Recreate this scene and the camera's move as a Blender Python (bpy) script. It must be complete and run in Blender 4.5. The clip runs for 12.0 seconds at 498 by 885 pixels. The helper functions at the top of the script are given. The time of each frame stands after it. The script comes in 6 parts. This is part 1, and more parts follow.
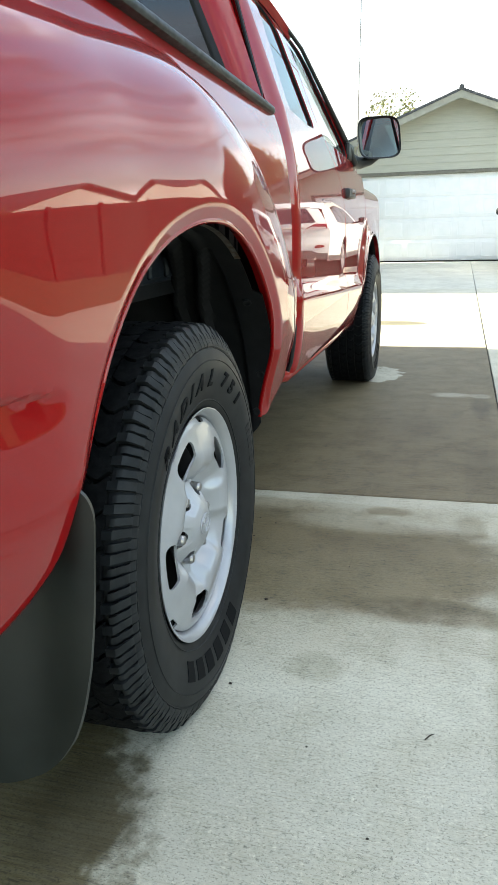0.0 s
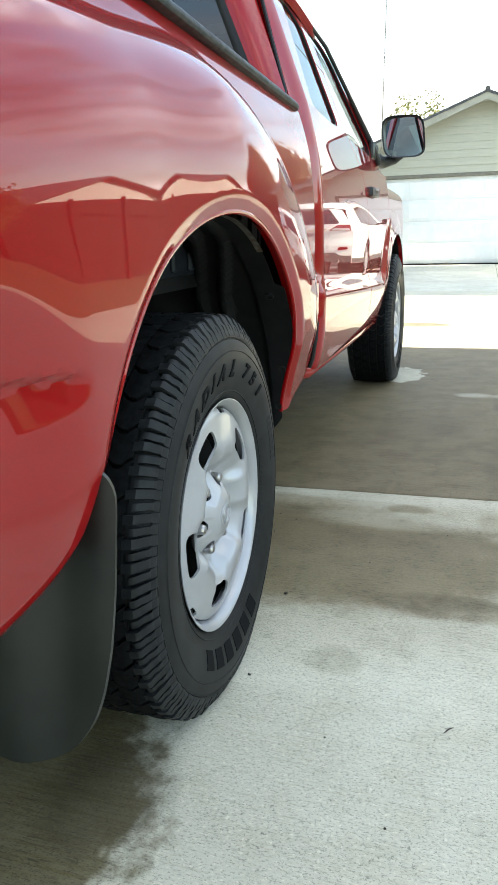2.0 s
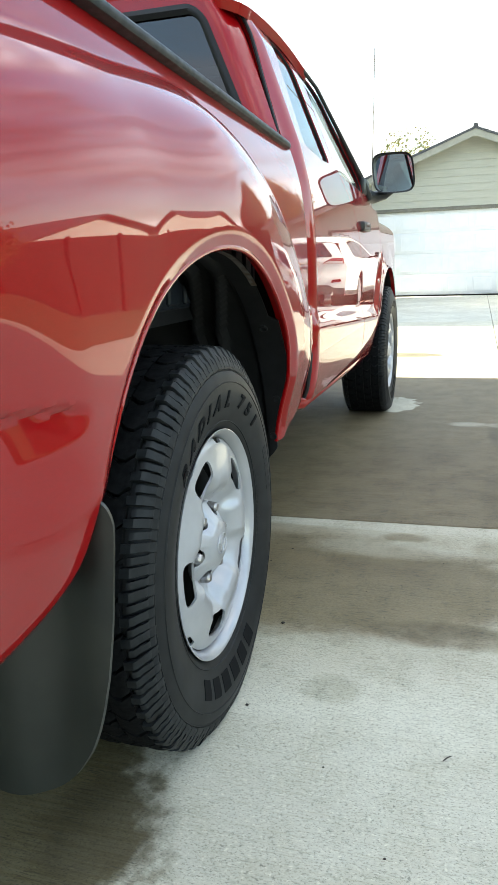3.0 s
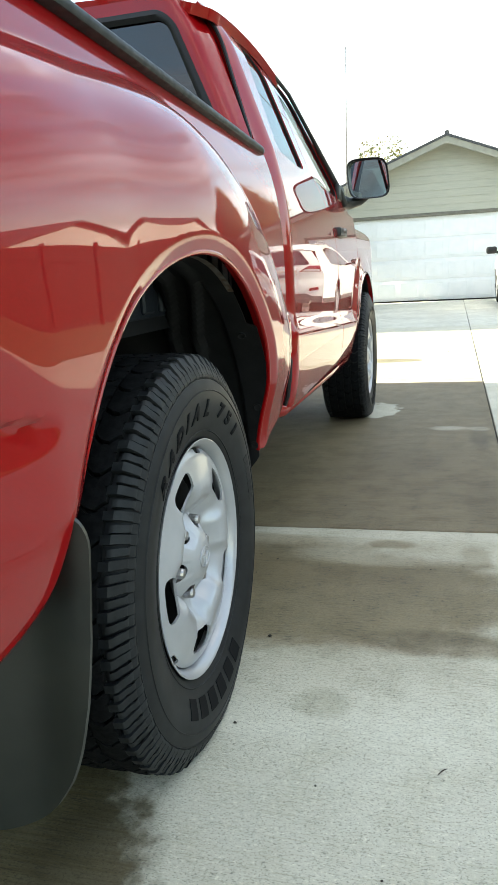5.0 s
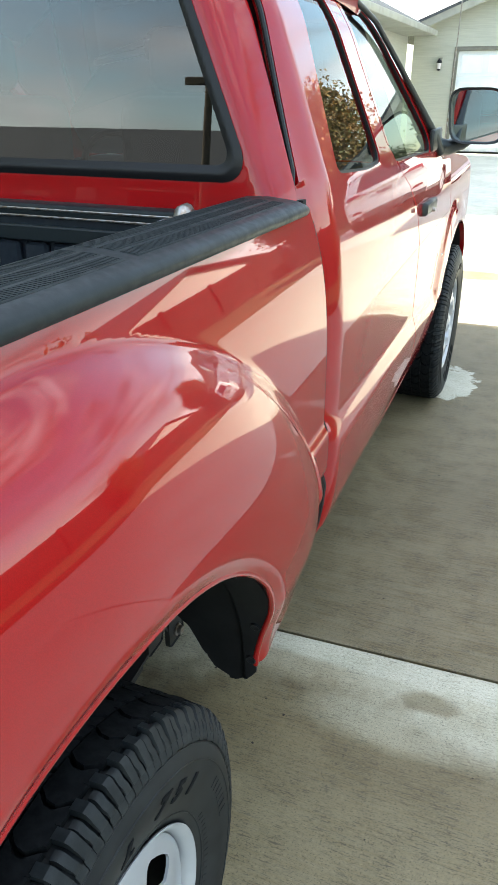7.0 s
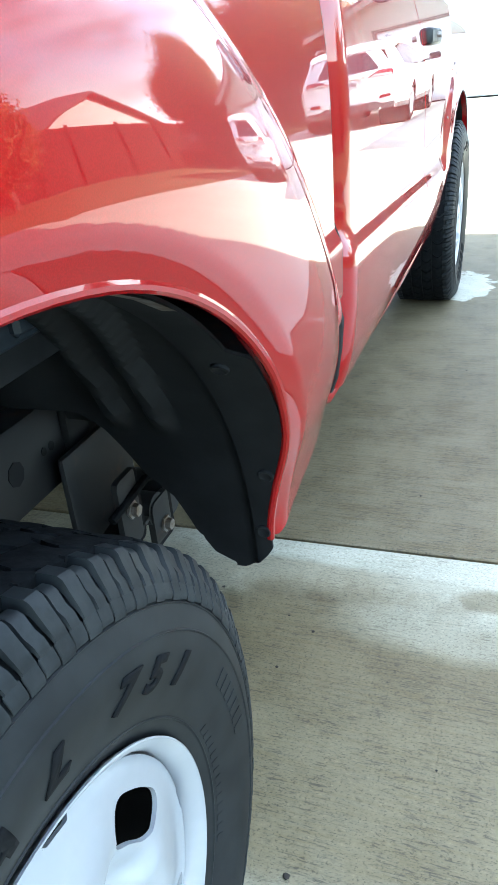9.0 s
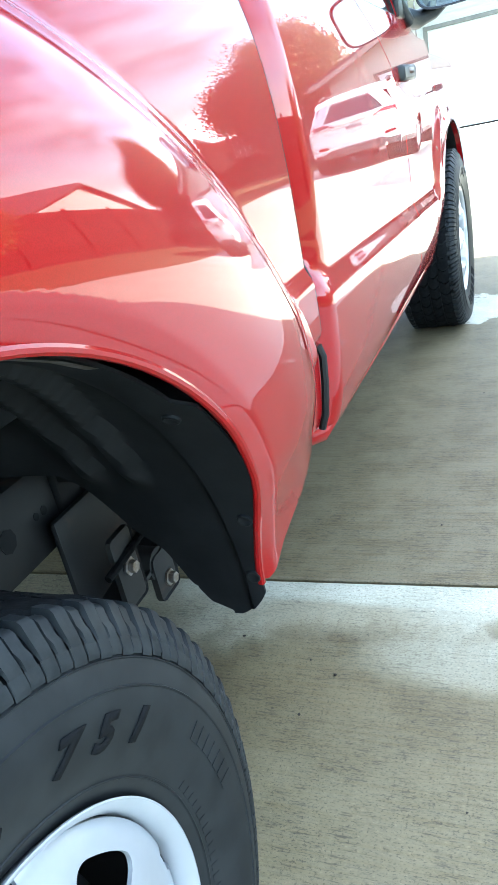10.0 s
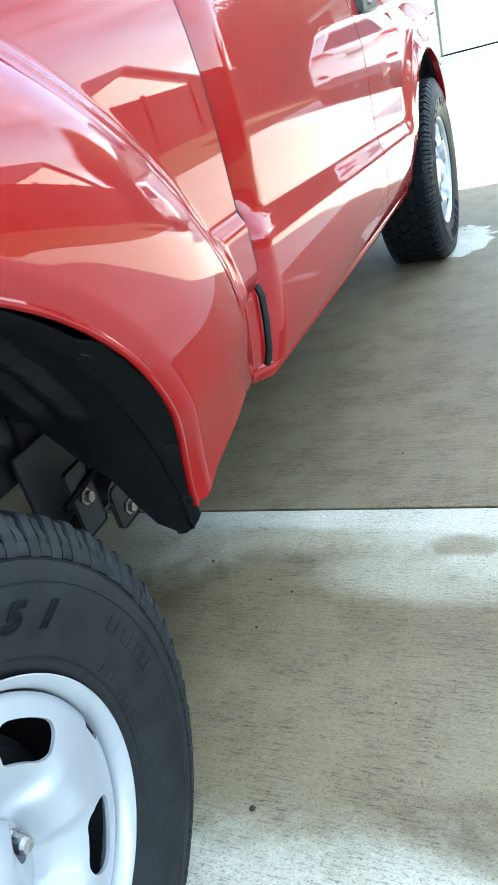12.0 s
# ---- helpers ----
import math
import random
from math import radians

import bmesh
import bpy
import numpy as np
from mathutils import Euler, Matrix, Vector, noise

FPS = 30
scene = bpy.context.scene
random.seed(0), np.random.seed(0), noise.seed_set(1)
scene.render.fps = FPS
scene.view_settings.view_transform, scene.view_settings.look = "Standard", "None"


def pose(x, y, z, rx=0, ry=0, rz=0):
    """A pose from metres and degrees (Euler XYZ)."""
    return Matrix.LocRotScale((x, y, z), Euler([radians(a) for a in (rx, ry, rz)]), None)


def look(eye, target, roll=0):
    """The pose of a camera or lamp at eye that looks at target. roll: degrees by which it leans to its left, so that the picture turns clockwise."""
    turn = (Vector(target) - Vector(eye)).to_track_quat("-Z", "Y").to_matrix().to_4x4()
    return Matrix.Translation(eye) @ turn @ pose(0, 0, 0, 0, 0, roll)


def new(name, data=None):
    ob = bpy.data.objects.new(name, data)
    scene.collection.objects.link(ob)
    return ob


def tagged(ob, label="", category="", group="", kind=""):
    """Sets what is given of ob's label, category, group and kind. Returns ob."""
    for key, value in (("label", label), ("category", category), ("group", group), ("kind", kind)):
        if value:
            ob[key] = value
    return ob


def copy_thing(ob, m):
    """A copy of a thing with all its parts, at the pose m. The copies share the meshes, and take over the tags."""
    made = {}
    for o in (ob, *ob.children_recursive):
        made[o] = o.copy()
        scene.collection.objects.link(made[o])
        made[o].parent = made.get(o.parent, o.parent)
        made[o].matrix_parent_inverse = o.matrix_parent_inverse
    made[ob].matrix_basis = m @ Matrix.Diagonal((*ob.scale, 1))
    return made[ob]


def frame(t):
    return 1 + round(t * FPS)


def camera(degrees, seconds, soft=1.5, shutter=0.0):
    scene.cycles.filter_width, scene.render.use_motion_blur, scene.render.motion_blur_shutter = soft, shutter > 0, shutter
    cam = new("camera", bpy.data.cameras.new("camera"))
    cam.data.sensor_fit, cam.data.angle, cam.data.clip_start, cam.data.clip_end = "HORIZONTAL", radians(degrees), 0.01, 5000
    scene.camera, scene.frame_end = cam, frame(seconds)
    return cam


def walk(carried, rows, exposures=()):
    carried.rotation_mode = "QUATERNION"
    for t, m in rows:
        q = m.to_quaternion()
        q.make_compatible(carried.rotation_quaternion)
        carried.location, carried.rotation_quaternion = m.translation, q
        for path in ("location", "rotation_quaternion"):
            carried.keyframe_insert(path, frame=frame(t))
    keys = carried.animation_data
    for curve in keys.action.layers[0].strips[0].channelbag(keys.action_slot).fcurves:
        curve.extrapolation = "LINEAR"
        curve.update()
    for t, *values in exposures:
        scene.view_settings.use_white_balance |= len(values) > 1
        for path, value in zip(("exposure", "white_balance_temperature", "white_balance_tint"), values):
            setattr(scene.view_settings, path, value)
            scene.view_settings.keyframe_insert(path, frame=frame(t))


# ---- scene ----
cam = camera(38.4, 12.0, soft=1.05)
PATH = [
    (0, (0.428, -1.196, 0.908), (-0.09, 0.65, 0.338), -1.5),
    (0.5, (0.462, -1.193, 0.893), (-0.02, 0.654, 0.296), -2.1),
    (1, (0.465, -1.198, 0.899), (-0.024, 0.653, 0.322), -2.3),
    (1.5, (0.441, -1.209, 0.889), (-0.096, 0.649, 0.38), -1.3),
    (2, (0.432, -1.208, 0.887), (-0.144, 0.624, 0.327), -1.5),
    (2.5, (0.432, -1.215, 0.887), (-0.123, 0.634, 0.365), -1.7),
    (3, (0.439, -1.226, 0.889), (-0.131, 0.63, 0.413), -1.9),
    (3.2, (0.44, -1.231, 0.891), (-0.139, 0.627, 0.427), -2.2),
    (5, (0.431, -1.19, 0.879), (-0.092, 0.687, 0.427), -3.1),
    (5.4, (0.458, -1.111, 0.986), (0.0, 0.684, 0.232), -5.9),
    (5.5, (0.474, -1.051, 1.021), (0.013, 0.715, 0.201), -8.8),
    (5.9, (0.448, -0.943, 1.332), (0.033, 0.775, 0.395), -9.9),
    (6, (0.376, -0.905, 1.382), (0.033, 0.842, 0.471), -5.1),
    (6.4, (0.263, -0.712, 1.485), (0.058, 0.973, 0.426), 5.8),
    (6.5, (0.242, -0.679, 1.483), (0.031, 1.009, 0.432), 6.2),
    (7, (0.333, -0.39, 1.446), (-0.321, 1.275, 0.552), -0.1),
    (7.3, (0.342, -0.247, 1.337), (-0.39, 1.392, 0.454), -2.4),
    (7.5, (0.323, -0.203, 1.248), (-0.455, 1.399, 0.339), -5.3),
    (7.7, (0.306, -0.173, 1.162), (-0.414, 1.444, 0.231), -5.0),
    (9.3, (0.244, -0.18, 1.005), (-0.403, 1.471, 0.081), -5.4),
    (9.5, (0.262, -0.173, 0.995), (-0.483, 1.455, 0.104), -9.1),
    (10, (0.337, -0.149, 1.005), (-0.445, 1.513, 0.212), -12.4),
    (10.5, (0.399, -0.151, 1.029), (-0.317, 1.576, 0.32), -12.9),
    (11, (0.459, -0.158, 1.056), (-0.315, 1.56, 0.384), -14.6),
    (11.5, (0.499, -0.174, 1.059), (-0.298, 1.528, 0.374), -13.4),
    (12, (0.499, -0.191, 0.997), (-0.339, 1.379, 0.084), -16.0),
]
EXPOSURES = [(0.0, 1.95, 7500, 3), (1.5, 1.95, 7550, 3), (2.0, 2.15, 7500, 3), (3.2, 2.1, 7500, 3), (5.2, 1.95, 7700, 2), (6.5, 1.95, 7700, 3), (7.0, 2.4, 7150, 2), (7.4, 2.7, 6650, 1), (9.3, 3.2, 6150, 0), (9.9, 3.35, 6100, 0), (10.5, 2.9, 6100, 0), (11.5, 2.75, 6100, 0), (12.0, 3.05, 6250, 0)]
walk(cam, [(t, look(eye, target, roll)) for t, eye, target, roll in PATH], EXPOSURES)

# ---- world, sun ----
XC = -0.925            # the truck's centre line; its outer tyre face is x = 0
SUN_WAY = Vector((1.0, -0.05, -0.62)).normalized()


def make_world():
    w = bpy.data.worlds.new("sky_world")
    scene.world = w
    w.use_nodes = True
    nt = w.node_tree
    nt.nodes.clear()
    out = nt.nodes.new("ShaderNodeOutputWorld")
    bg = nt.nodes.new("ShaderNodeBackground")
    sky = nt.nodes.new("ShaderNodeTexSky")
    sky.sky_type = "NISHITA"
    sky.sun_disc = False
    sky.sun_elevation = math.asin(-SUN_WAY.z)
    sky.sun_rotation = math.atan2(-SUN_WAY.x, -SUN_WAY.y)
    sky.air_density, sky.dust_density, sky.ozone_density = 1.2, 0.7, 2.0
    tc = nt.nodes.new("ShaderNodeTexCoord")
    mp = nt.nodes.new("ShaderNodeMapping")
    mp.inputs["Scale"].default_value = (1.2, 1.2, 4.2)
    nz = nt.nodes.new("ShaderNodeTexNoise")
    nz.inputs["Scale"].default_value = 2.3
    nz.inputs["Detail"].default_value = 7
    nz.inputs["Roughness"].default_value = 0.55
    ramp = nt.nodes.new("ShaderNodeValToRGB")
    ramp.color_ramp.elements[0].position, ramp.color_ramp.elements[1].position = 0.42, 0.60
    ramp.color_ramp.elements[0].color = (0.05, 0.05, 0.05, 1)
    ramp.color_ramp.elements[1].color = (0.95, 0.95, 0.95, 1)
    mix = nt.nodes.new("ShaderNodeMixRGB")
    sep = nt.nodes.new("ShaderNodeSeparateXYZ")
    high = nt.nodes.new("ShaderNodeMapRange")
    high.inputs["From Min"].default_value, high.inputs["From Max"].default_value = 0.06, 0.34
    haze = nt.nodes.new("ShaderNodeMixRGB")
    haze.inputs[1].default_value = (5.0, 5.15, 5.5, 1)
    haze.inputs[2].default_value = (2.05, 2.30, 3.0, 1)
    nt.links.new(tc.outputs["Generated"], sep.inputs[0])
    nt.links.new(sep.outputs["Z"], high.inputs["Value"])
    nt.links.new(high.outputs["Result"], haze.inputs[0])
    top = nt.nodes.new("ShaderNodeMapRange")
    top.inputs["From Min"].default_value, top.inputs["From Max"].default_value = 0.50, 0.90
    overhead = nt.nodes.new("ShaderNodeMixRGB")
    overhead.inputs[2].default_value = (4.7, 5.0, 5.8, 1)
    nt.links.new(sep.outputs["Z"], top.inputs["Value"])
    nt.links.new(top.outputs["Result"], overhead.inputs[0])
    nt.links.new(haze.outputs["Color"], overhead.inputs[1])
    billow = nt.nodes.new("ShaderNodeTexNoise")
    billow.inputs["Scale"].default_value, billow.inputs["Detail"].default_value = 3.4, 6
    shade = nt.nodes.new("ShaderNodeMapRange")
    for key, value in (("From Min", 0.36), ("From Max", 0.64), ("To Min", 0.55), ("To Max", 1.45)):
        shade.inputs[key].default_value = value
    cloud = nt.nodes.new("ShaderNodeVectorMath")
    cloud.operation = "SCALE"
    nt.links.new(mp.outputs["Vector"], billow.inputs["Vector"])
    nt.links.new(billow.outputs["Fac"], shade.inputs["Value"])
    nt.links.new(overhead.outputs["Color"], cloud.inputs[0])
    nt.links.new(shade.outputs["Result"], cloud.inputs["Scale"])
    nt.links.new(cloud.outputs["Vector"], mix.inputs[2])
    nt.links.new(tc.outputs["Generated"], mp.inputs["Vector"])
    nt.links.new(mp.outputs["Vector"], nz.inputs["Vector"])
    bank = nt.nodes.new("ShaderNodeMath")
    bank.operation = "MULTIPLY_ADD"
    bank.inputs[1].default_value = 0.05
    nt.links.new(sep.outputs["Y"], bank.inputs[0])
    nt.links.new(nz.outputs["Fac"], bank.inputs[2])
    nt.links.new(bank.outputs[0], ramp.inputs["Fac"])
    nt.links.new(ramp.outputs["Color"], mix.inputs[0])
    nt.links.new(sky.outputs["Color"], mix.inputs[1])
    nt.links.new(mix.outputs["Color"], bg.inputs["Color"])
    bg.inputs["Strength"].default_value = 0.15
    nt.links.new(bg.outputs["Background"], out.inputs["Surface"])


make_world()
sun_data = bpy.data.lights.new("sun", "SUN")
sun_data.energy, sun_data.angle, sun_data.color = 4.4, radians(0.6), (1.0, 0.95, 0.87)
sun = new("sun", sun_data)
sun.matrix_world = look((0, 0, 30), Vector((0, 0, 30)) + SUN_WAY)


# ---- materials ----
def material(name, colour, rough=0.5, metal=0.0, coat=0.0, coat_rough=0.02, spec=0.5):
    m = bpy.data.materials.new(name)
    m.use_nodes = True
    b = m.node_tree.nodes["Principled BSDF"]
    b.inputs["Base Color"].default_value = (*colour, 1)
    b.inputs["Roughness"].default_value = rough
    b.inputs["Metallic"].default_value = metal
    b.inputs["Coat Weight"].default_value = coat
    b.inputs["Coat Roughness"].default_value = coat_rough
    b.inputs["Specular IOR Level"].default_value = spec
    return m


class Nodes:
    """Short hand for building a node material."""

    def __init__(self, m):
        self.t = m.node_tree
        self.b = self.t.nodes["Principled BSDF"]
        self.pos = self.t.nodes.new("ShaderNodeNewGeometry").outputs["Position"]
        self.obj = self.t.nodes.new("ShaderNodeTexCoord").outputs["Object"]

    def link(self, a, b):
        self.t.links.new(a, b)

    def scaled(self, vec, s):
        n = self.t.nodes.new("ShaderNodeMapping")
        n.inputs["Scale"].default_value = s
        self.link(vec, n.inputs["Vector"])
        return n.outputs["Vector"]

    def noise(self, vec, scale, detail=4, rough=0.55):
        n = self.t.nodes.new("ShaderNodeTexNoise")
        n.inputs["Scale"].default_value, n.inputs["Detail"].default_value = scale, detail
        n.inputs["Roughness"].default_value = rough
        self.link(vec, n.inputs["Vector"])
        return n.outputs["Fac"]

    def ramp(self, fac, lo, hi, a=0.0, b=1.0):
        n = self.t.nodes.new("ShaderNodeMapRange")
        n.interpolation_type = "SMOOTHSTEP"
        for k, v in zip(("From Min", "From Max", "To Min", "To Max"), (lo, hi, a, b)):
            n.inputs[k].default_value = v
        self.link(fac, n.inputs["Value"])
        return n.outputs["Result"]

    def math(self, op, a, b=None):
        n = self.t.nodes.new("ShaderNodeMath")
        n.operation = op
        for k, v in enumerate((a, b)):
            if v is None:
                continue
            if isinstance(v, (int, float)):
                n.inputs[k].default_value = v
            else:
                self.link(v, n.inputs[k])
        return n.outputs[0]

    def mix(self, fac, a, b, kind="MIX"):
        n = self.t.nodes.new("ShaderNodeMixRGB")
        n.blend_type = kind
        for k, v in enumerate((fac, a, b)):
            if isinstance(v, (int, float)):
                n.inputs[k].default_value = v
            elif isinstance(v, tuple):
                n.inputs[k].default_value = (*v, 1)
            else:
                self.link(v, n.inputs[k])
        return n.outputs["Color"]

    def bump(self, height, strength, distance):
        n = self.t.nodes.new("ShaderNodeBump")
        n.inputs["Strength"].default_value, n.inputs["Distance"].default_value = strength, distance
        self.link(height, n.inputs["Height"])
        self.link(n.outputs["Normal"], self.b.inputs["Normal"])

    def xyz(self, vec):
        n = self.t.nodes.new("ShaderNodeSeparateXYZ")
        self.link(vec, n.inputs[0])
        return n.outputs

    def blob(self, cx, cy, rx, ry, wobble, soft=0.5, jag=0.9, scale=4.0):
        """1 inside a ragged ellipse on the ground, 0 outside."""
        x, y, _ = self.xyz(self.pos)
        dx = self.math("MULTIPLY", self.math("SUBTRACT", x, cx), 1 / rx)
        dy = self.math("MULTIPLY", self.math("SUBTRACT", y, cy), 1 / ry)
        d = self.math("ADD", self.math("MULTIPLY", dx, dx), self.math("MULTIPLY", dy, dy))
        d = self.math("ADD", d, self.math("MULTIPLY", self.math("SUBTRACT", wobble, 0.5), jag * 2))
        return self.ramp(d, 1 - soft, 1 + soft, 1.0, 0.0)


def speckled(name, colour, other, scale, rough, bump=0.0, detail=5, lo=0.35, hi=0.65, metal=0.0, stretch=(1, 1, 1), dist=0.004, coat=0.0, spec=0.5):
    m = material(name, colour, rough, metal, coat, spec=spec)
    n = Nodes(m)
    v = n.scaled(n.pos, stretch)
    f = n.noise(v, scale, detail)
    n.link(n.mix(n.ramp(f, lo, hi), colour, other), n.b.inputs["Base Color"])
    g = n.noise(v, scale * 0.13, 3)
    n.link(n.ramp(g, 0.3, 0.7, rough * 0.85, min(1.0, rough * 1.15)), n.b.inputs["Roughness"])
    if bump:
        n.bump(f, bump, dist)
    return m


def paint(name, colour, flake, metal=0.0, ior=1.5):
    m = material(name, colour, 0.42, metal, 1.0, 0.012, 0.05)
    n = Nodes(m)
    f = n.noise(n.pos, 900, 2)
    g = n.noise(n.pos, 2.2, 3)
    c = n.mix(n.ramp(f, 0.35, 0.7), colour, flake)
    n.link(n.mix(n.ramp(g, 0.35, 0.7, 0.0, 0.25), c, tuple(v * 0.8 for v in colour)), n.b.inputs["Base Color"])
    n.link(n.ramp(n.noise(n.pos, 26, 5), 0.62, 0.8, 0.004, 0.03), n.b.inputs["Coat Roughness"])
    n.b.inputs["Coat IOR"].default_value = ior
    return m


RED = paint("red_paint", (0.250, 0.0012, 0.0028), (0.315, 0.0018, 0.0042), 0.0, 1.47)
WHITE_PAINT = paint("white_paint", (0.80, 0.80, 0.79), (0.84, 0.84, 0.84))
RUBBER = speckled("tyre_rubber", (0.0045, 0.0050, 0.0056), (0.0085, 0.0092, 0.0100), 90, 0.8, 0.5, dist=0.002, spec=0.06)
SIDEWALL = speckled("sidewall_rubber", (0.0085, 0.0098, 0.0108), (0.0135, 0.0152, 0.0162), 25, 0.5, 0.12, dist=0.001, spec=0.20)
LUG_RUBBER = speckled("worn_rubber", (0.0090, 0.0108, 0.0122), (0.0165, 0.0190, 0.0205), 45, 0.5, 0.3, dist=0.0015, spec=0.20)
LETTERS = material("letter_rubber", (0.0055, 0.0058, 0.0064), 0.8, spec=0.10)
LINER = speckled("liner_plastic", (0.0052, 0.0059, 0.0068), (0.0098, 0.0106, 0.0116), 18, 0.55, 0.2, dist=0.002, spec=0.2)
PLASTIC = speckled("black_plastic", (0.009, 0.010, 0.011), (0.015, 0.016, 0.017), 120, 0.4, 0.1, dist=0.0006, spec=0.35)
CAP_PLASTIC = speckled("rail_plastic", (0.0088, 0.0128, 0.0142), (0.0105, 0.0148, 0.0162), 420, 0.46, 0.0, dist=0.0003, spec=0.22)
FLAP_PLASTIC = speckled("flap_plastic", (0.0085, 0.0115, 0.0102), (0.0145, 0.0178, 0.0155), 9, 0.38, 0.15, dist=0.001)
SEAL = material("black_seal", (0.006, 0.006, 0.007), 0.45, spec=0.3)
# near-black for hidden parts, and for shade painted into recesses and holes
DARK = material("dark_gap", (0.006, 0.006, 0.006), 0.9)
SILVER = speckled("wheel_silver", (0.36, 0.37, 0.39), (0.41, 0.42, 0.44), 9, 0.33, 0.0, metal=0.35, coat=0.5)
STEEL = speckled("bare_steel", (0.35, 0.34, 0.33), (0.22, 0.17, 0.13), 70, 0.42, 0.1, metal=0.9, dist=0.001)
RUSTY = speckled("rusty_frame", (0.010, 0.010, 0.010), (0.07, 0.030, 0.014), 11, 0.65, 0.3, lo=0.58, hi=0.80, dist=0.002)
NUT_STEEL = speckled("nut_steel", (0.42, 0.42, 0.43), (0.30, 0.29, 0.28), 120, 0.3, 0.05, metal=0.9, dist=0.0005)
RUSTY_WEIGHT = speckled("rusty_weight", (0.13, 0.12, 0.11), (0.16, 0.05, 0.02), 140, 0.6, 0.2, dist=0.0006)
CHROME = material("chrome", (0.8, 0.8, 0.8), 0.08, 1.0)
MIRROR = material("mirror_glass", (0.46, 0.53, 0.54), 0.01, 1.0)
SEAT = material("seat_cloth", (0.035, 0.036, 0.040), 0.9)
CABIN = material("cabin_plastic", (0.05, 0.05, 0.052), 0.7)
RED_LENS = material("red_lens", (0.26, 0.010, 0.018), 0.12, 0.0, 1.0)
CLEAR_LENS = material("clear_lens", (0.6, 0.55, 0.55), 0.1, 0.0, 1.0)


def glass_material(name, tint, ior=1.6):
    m = bpy.data.materials.new(name)
    m.use_nodes = True
    t = m.node_tree
    t.nodes.clear()
    out = t.nodes.new("ShaderNodeOutputMaterial")
    mixer = t.nodes.new("ShaderNodeMixShader")
    fres = t.nodes.new("ShaderNodeFresnel")
    fres.inputs["IOR"].default_value = ior
    clear = t.nodes.new("ShaderNodeBsdfTransparent")
    clear.inputs["Color"].default_value = (*tint, 1)
    gloss = t.nodes.new("ShaderNodeBsdfGlossy")
    gloss.inputs["Roughness"].default_value = 0.0
    t.links.new(fres.outputs[0], mixer.inputs[0])
    t.links.new(clear.outputs[0], mixer.inputs[1])
    t.links.new(gloss.outputs[0], mixer.inputs[2])
    t.links.new(mixer.outputs[0], out.inputs["Surface"])
    return m


GLASS = glass_material("tinted_glass", (0.15, 0.185, 0.20), 1.80)
SIDE_GLASS = glass_material("side_glass", (0.40, 0.46, 0.45), 1.8)


